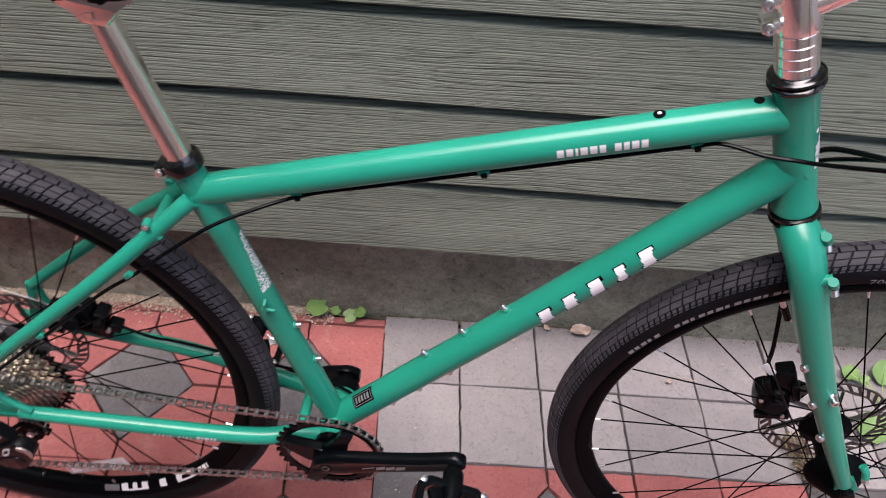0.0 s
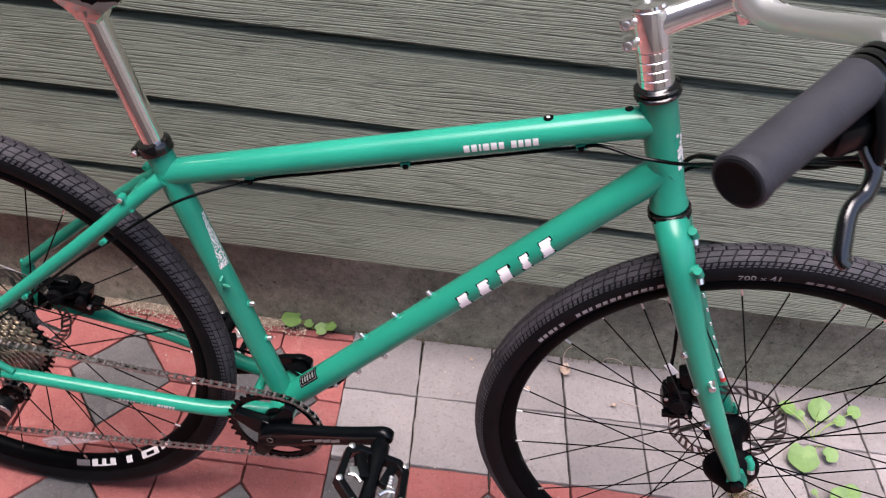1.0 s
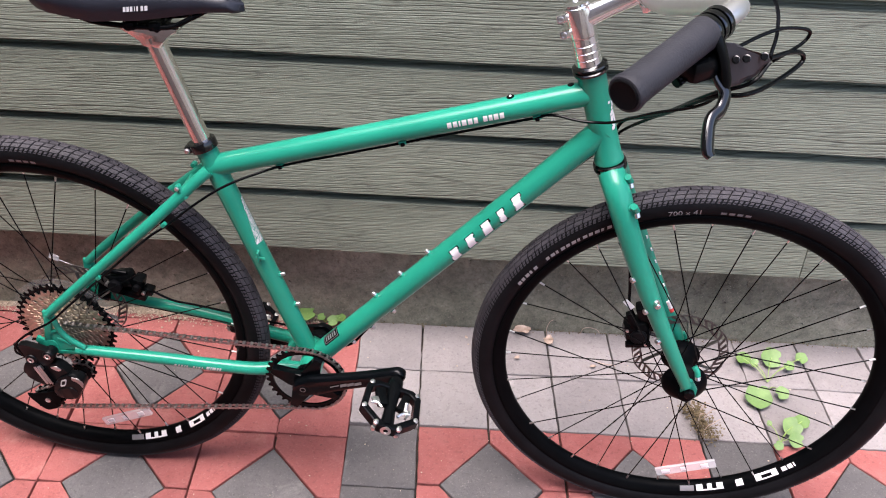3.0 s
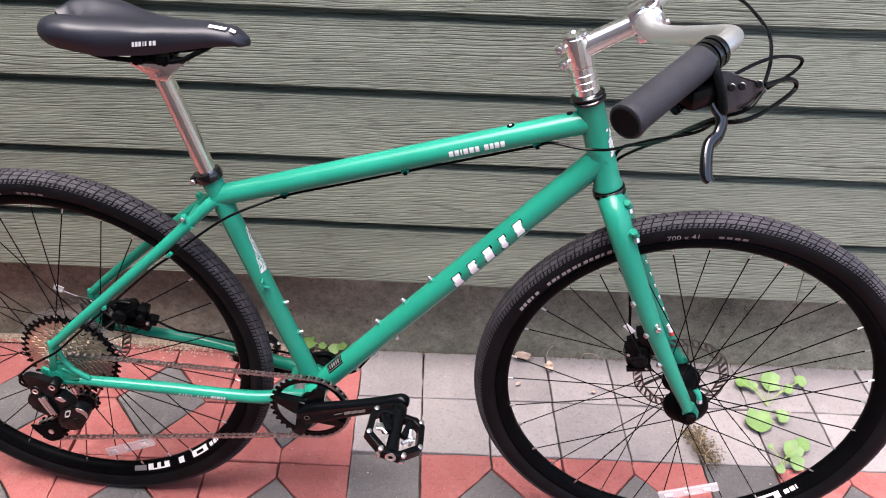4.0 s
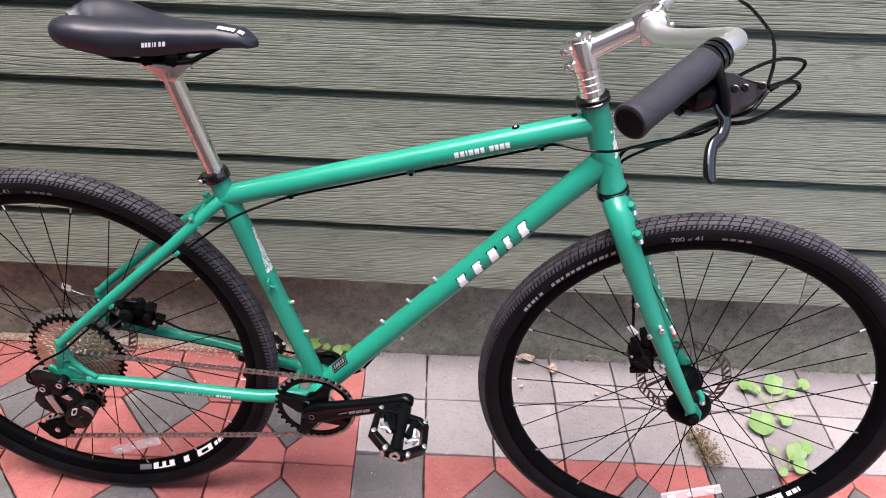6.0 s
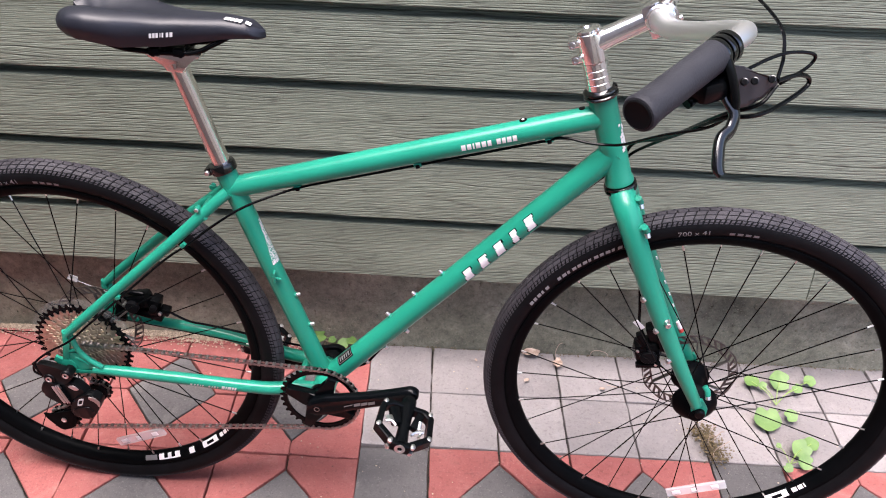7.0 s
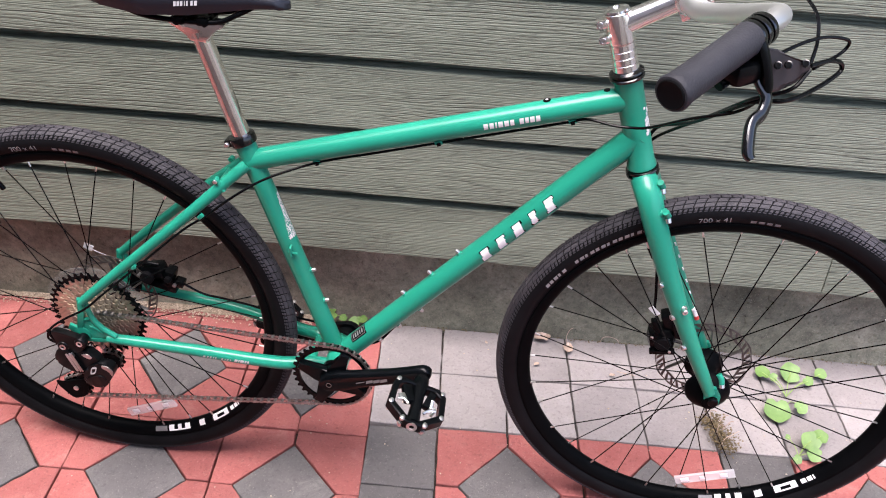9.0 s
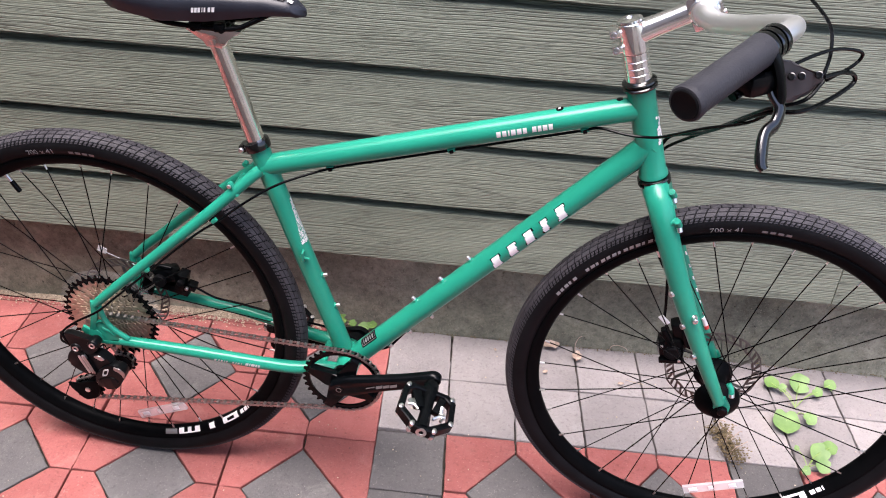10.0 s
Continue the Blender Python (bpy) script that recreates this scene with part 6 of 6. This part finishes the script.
on_tube(bm, BB, ST_TOP, 0.01635, spots)
part("seat_tube_print", bm, EMBLEM, seat_tube, "speckled white emblem on the seat tube", smooth=False)
bm = bmesh.new()
spots = []
for k in range(26):
    s, d = rr.uniform(0.042, 0.080), rr.uniform(0.0012, 0.0028)
    w = -0.0205 + rr.uniform(-0.006, 0.004)
    spots.append([(s - d, w - d), (s + d, w - d), (s + d, w + d), (s - d, w + d)])
ha, hb = HT_TOP, HT_LOW
t_ = (hb - ha).normalized()
for shape in spots:
    vs = []
    for s, w in shape:
        g = w / 0.0194
        vs.append(bm.verts.new(ha + t_ * s + (V(0, -1, 0) * math.cos(g) + V(t_.z, 0, -t_.x) * math.sin(g)) * 0.0194))
    bm.faces.new(vs)
part("head_badge", bm, EMBLEM, head_tube, "white head badge print", smooth=False)
bm = bmesh.new()
on_tube(bm, DT_A, DT_B, 0.01905, quad_strip(0.054, 0.091, 0.011, 0.029, 0.0, 6))
part("tube_label", bm, BLACK, down_tube, "black rectangular label on the down tube", smooth=False)
bm = bmesh.new()
sh = []
for s0, s1, w0, w1 in ((0.0560, 0.0569, 0.013, 0.027), (0.0881, 0.0890, 0.013, 0.027), (0.056, 0.089, 0.013, 0.0138), (0.056, 0.089, 0.0262, 0.027), (0.060, 0.0625, 0.016, 0.024), (0.065, 0.0685, 0.016, 0.024), (0.0705, 0.074, 0.016, 0.024), (0.0765, 0.079, 0.016, 0.024), (0.0815, 0.085, 0.016, 0.024)):
    sh += quad_strip(s0, s1, w0, w1, 0.0, 3)
on_tube(bm, DT_A, DT_B, 0.0194, sh)
part("label_print", bm, DIM_PRINT, down_tube, "grey lines on the black label", smooth=False)
bm = bmesh.new()
cs_a, cs_b = V(0.20, -0.0640, 0.3310), V(0.29, -0.055, 0.3175)
sh = []
s = 0.010
for w in (0.005, 0.003, 0.004, 0.0018, 0.003):
    sh += quad_strip(s, s + w * 0.7, -0.002, 0.002, 0.001, 2)
    s += w + 0.0016
s += 0.006
for w in (0.004, 0.002, 0.004, 0.002):
    sh += quad_strip(s, s + w * 0.7, -0.002, 0.002, 0.001, 2)
    s += w + 0.0016
s += 0.004
for w in (0.005, 0.002, 0.006, 0.003, 0.003):
    sh += quad_strip(s, s + w, -0.002, 0.004, 0.001, 2)
    s += w + 0.0014
on_tube(bm, cs_a, cs_b, 0.0113, sh)
part("stay_print", bm, GREY_PRINT, cs[0], "small pale print bars on the chain stay", smooth=False)
bm = bmesh.new()


def saddle_bar(x0, x1, z0, z1, y):
    bm.faces.new([bm.verts.new((x, y(x), z)) for x, z in ((x0, z0), (x1, z0), (x1 + 0.001, z1), (x0 + 0.001, z1))])


SIDE_Y = lambda x: -float(np.interp((x - 0.122) / 0.265, [0.28, 0.42, 0.58, 0.8], [0.0640, 0.0462, 0.0322, 0.0247]))
for x0, x1 in ((0.2415, 0.2445), (0.2455, 0.2485), (0.2495, 0.2525), (0.2545, 0.2555), (0.2570, 0.2590), (0.2620, 0.2650), (0.2665, 0.2700)):
    saddle_bar(x0, x1, 0.9262, 0.9325, SIDE_Y)
part("saddle_print", bm, EMBLEM, saddle, "white block print on the saddle flank", smooth=False)
bm = bmesh.new()
for x0, x1 in ((0.3370, 0.3440), (0.3450, 0.3500), (0.3510, 0.3550), (0.3560, 0.3600), (0.3650, 0.3720)):
    vs = []
    for x, yy in ((x0, -0.015), (x1, -0.015), (x1 + 0.001, -0.009), (x0 + 0.001, -0.009)):
        u = (x - 0.122) / 0.265
        z = float(np.interp(u, [0.8, 0.93, 1], [0.948, 0.943, 0.930])) - 0.0008 * (1 if yy > -0.012 else 3.2) + 0.0022
        vs.append(bm.verts.new((x, yy, z)))
    bm.faces.new(vs)
part("nose_print", bm, WHITE, saddle, "small white print on the saddle nose", smooth=False)

# ---- weeds and litter along the wall ----
leaf_rng = random.Random(3)


def round_leaf(bm, at, r, tilt, turn):
    """A thin kidney-shaped leaf, slightly dished and notched."""
    m = Matrix.Translation(at) @ Matrix.Rotation(tilt, 4, "X") @ Matrix.Rotation(turn, 4, "Z")
    n = 18
    c = [bm.verts.new(m @ V(0, 0, 0.0)), bm.verts.new(m @ V(0, 0, -0.0008))]
    rim = []
    for s in (0, 1):
        row = []
        for k in range(n):
            a = 2 * math.pi * k / n
            rr_ = r * (1 - 0.35 * math.exp(-((a - math.pi) / 0.3) ** 2)) * (1 + 0.05 * math.cos(5 * a))
            row.append(bm.verts.new(m @ V(rr_ * math.cos(a), rr_ * math.sin(a), 0.10 * r * (rr_ / r) ** 2 + 0.03 * r * math.cos(2 * a) - 0.0008 * s)))
        rim.append(row)
    for k in range(n):
        j = (k + 1) % n
        bm.faces.new((c[0], rim[0][k], rim[0][j]))
        bm.faces.new((c[1], rim[1][j], rim[1][k]))
        bm.faces.new((rim[0][k], rim[1][k], rim[1][j], rim[0][j]))


def weed(base, leaves, label):
    plant = tagged(empty("clover_plant", Matrix.Translation(base)), label, "weed", "weeds in the joints")
    for dx, dy, dz, r in leaves:
        bm = bmesh.new()
        tilt, turn = leaf_rng.uniform(0.1, 0.6), leaf_rng.uniform(0, 6.28)
        round_leaf(bm, V(dx, dy, dz * 0.75), r, tilt, turn)
        part("leaf", bm, LEAF, plant)
        bm = bmesh.new()
        tube(bm, glide([V(0, 0, 0), V(dx * 0.4, dy * 0.5, dz * 0.6), V(dx, dy, dz * 0.75)], 4), 0.0010, 5)
        part("stem", bm, STEM, plant)
    return plant


weed((-0.19, 0.436, 0), [(-0.043, 0.000, 0.034, 0.022), (-0.008, 0.000, 0.022, 0.010), (0.020, -0.010, 0.020, 0.014), (0.038, -0.002, 0.024, 0.013)], "small green clover growing at the foot of the concrete")
weed((0.826, 0.312, 0), [(-0.043, 0.057, 0.020, 0.017), (-0.021, 0.044, 0.020, 0.010), (0.022, 0.064, 0.020, 0.024), (0.090, 0.068, 0.020, 0.014), (0.055, 0.041, 0.020, 0.012)], "bright green clover sprouting from a paver joint")
weed((0.832, 0.298, 0), [(-0.044, -0.046, 0.020, 0.029), (0.010, -0.032, 0.020, 0.015)], "broad-leaved green clover sprouting between pavers")
weed((0.808, 0.140, 0), [(0.029, 0.030, 0.020, 0.021), (0.053, 0.046, 0.020, 0.016), (0.027, -0.006, 0.020, 0.016), (-0.013, -0.023, 0.020, 0.010), (-0.016, 0.038, 0.018, 0.006)], "green clover tuft beside the tyre")
for at, turn, size in (((0.281, 0.434, 0.003), 0.3, 0.044), ((0.343, 0.405, 0.002), 1.4, 0.036), ((0.268, 0.345, 0.002), 0.8, 0.015), ((0.150, 0.405, 0.0015), 2.0, 0.010), ((0.44, 0.33, 0.0015), 0.2, 0.014), ((0.215, 0.437, 0.004), 2.2, 0.016)):
    bm = bmesh.new()
    n = 10
    top, low = [], []
    for i in range(n + 1):
        u = i / n
        w = size * 0.32 * math.sin(math.pi * min(1, u * 0.95 + 0.03)) ** 0.8
        for sgn in (-1, 0, 1):
            p = Matrix.Rotation(turn, 3, "Z") @ V((u - 0.5) * size, w * sgn * (1 + 0.45 * noise.noise((u * 7, sgn * 3, turn * 9))), size * (0.10 * abs(sgn) + 0.10 * noise.noise((u * 5, sgn * 2 + 3, turn * 7)) + 0.05 * math.sin(u * 5 + turn)))
            top.append(bm.verts.new(p + V(0, 0, size * 0.10 + 0.0005)))
            low.append(bm.verts.new(p + V(0, 0, size * 0.10)))
    for vs in (top, low):
        for i in range(n):
            for k in (0, 1):
                bm.faces.new((vs[3 * i + k], vs[3 * i + k + 1], vs[3 * i + k + 4], vs[3 * i + k + 3]))
    ob = part("dry_leaf", bm, DRY, place=Matrix.Translation(at))
    tagged(ob, "curled brown dry leaf lying on the grey pavers", "leaf", "fallen leaves")


def dry_twig(points, label):
    bm = bmesh.new()
    tube(bm, glide([V(*p) for p in points], 6), 0.0008, 5)
    tagged(part("twig", bm, DRY), label, "twig", "dry twigs")


dry_twig([(0.420, 0.440, 0.002), (0.425, 0.436, 0.022), (0.440, 0.430, 0.030), (0.456, 0.430, 0.024), (0.462, 0.432, 0.014)], "thin curled dry twig at the foot of the concrete")
dry_twig([(0.340, 0.425, 0.002), (0.338, 0.430, 0.020), (0.344, 0.436, 0.036), (0.352, 0.438, 0.042)], "thin dry twig standing by a paver joint")
dry_twig([(0.345, 0.415, 0.003), (0.352, 0.402, 0.014), (0.350, 0.390, 0.010)], "short bent dry twig beside a fallen leaf")
dry_twig([(0.452, 0.345, 0.002), (0.470, 0.338, 0.004), (0.492, 0.335, 0.003)], "thin dry twig lying on a grey paver")
for k, (dx, dy) in enumerate(((-0.012, 0.030), (0.004, 0.020), (0.010, 0.004), (-0.006, -0.008), (0.014, -0.022), (0.000, -0.036))):
    dry_twig([(0.652 + dx * 0.5, 0.178 + dy, 0.002), (0.650 + dx, 0.180 + dy, 0.016), (0.656 + dx * 1.6, 0.186 + dy * 1.1, 0.030), (0.664 + dx * 1.4, 0.184 + dy, 0.034)], "dry brown twig rising from dried moss")


def crumbs(name, label, category, material, count, where, size, seed):
    """Loose grit as one heap of small stones."""
    g = random.Random(seed)
    ball = bmesh.new()
    bmesh.ops.create_icosphere(ball, subdivisions=1, radius=1.0)
    pts = [v.co.copy() for v in ball.verts]
    tris = [[v.index for v in f.verts] for f in ball.faces]
    ball.free()
    verts, faces = [], []
    for _ in range(count):
        x, y, z = where(g)
        s = g.uniform(*size)
        sq = (g.uniform(0.8, 1.5) * s, g.uniform(0.7, 1.2) * s, g.uniform(0.45, 0.8) * s)
        n = len(verts)
        verts += [(p.x * sq[0] * g.uniform(0.8, 1.2) + x, p.y * sq[1] * g.uniform(0.8, 1.2) + y, p.z * sq[2] + z) for p in pts]
        faces += [[n + i for i in t] for t in tris]
    me = bpy.data.meshes.new(name)
    me.from_pydata(verts, [], faces)
    me.materials.append(material)
    return tagged(new(name, me), label, category, kind="stuff")


crumbs("gravel", "pale grit heaped along the foot of the concrete", "gravel", STONE, 5200, lambda g: (g.uniform(-1.7, -0.20), 0.450 - abs(g.gauss(0, 0.019)), 0.001 + 0.004 * g.random() ** 2), (0.0006, 0.0024), 21)
bm = bmesh.new()
cross = 6
drift = []
for i in range(151):
    x = -1.75 + 1.58 * i / 150
    wide = 0.030 + 0.012 * noise.noise((x * 9, 1, 2)) + 0.005 * noise.noise((x * 40, 3, 2))
    if i > 135:
        wide *= (151 - i) / 16
    drift.append([bm.verts.new((x, 0.456 - wide * k / cross, -0.003 + (0.0075 + 0.002 * noise.noise((x * 30, k, 5))) * (1 - (k / cross) ** 1.5))) for k in range(cross + 1)])
for a, b in zip(drift, drift[1:]):
    for k in range(cross):
        bm.faces.new((a[k], a[k + 1], b[k + 1], b[k]))
tagged(part("sand_drift", bm, DRIFT), "tan sand washed against the concrete", "sand", kind="stuff")
crumbs("dirt_clump", "brown dried moss clump between pavers", "dirt", DIRT, 800, lambda g: (lambda u: (0.650 + 0.012 * u + g.gauss(0, 0.013), 0.178 - 0.045 * u + g.gauss(0, 0.010), 0.002 + 0.020 * g.random() ** 1.6))(g.uniform(-1, 1)), (0.0007, 0.0026), 22)
crumbs("grit", "fine grit scattered over pavers and joints", "grit", STONE, 260, lambda g: (g.uniform(-1.1, 1.1), g.uniform(-0.5, 0.44), 0.0005), (0.0006, 0.0020), 23)
crumbs("joint_crumb", "brown crumbs of soil along the foot of the wall", "dirt", DIRT, 420, lambda g: (g.uniform(-0.20, 1.5), 0.448 - abs(g.gauss(0, 0.006)), 0.0012), (0.0006, 0.0020), 24)
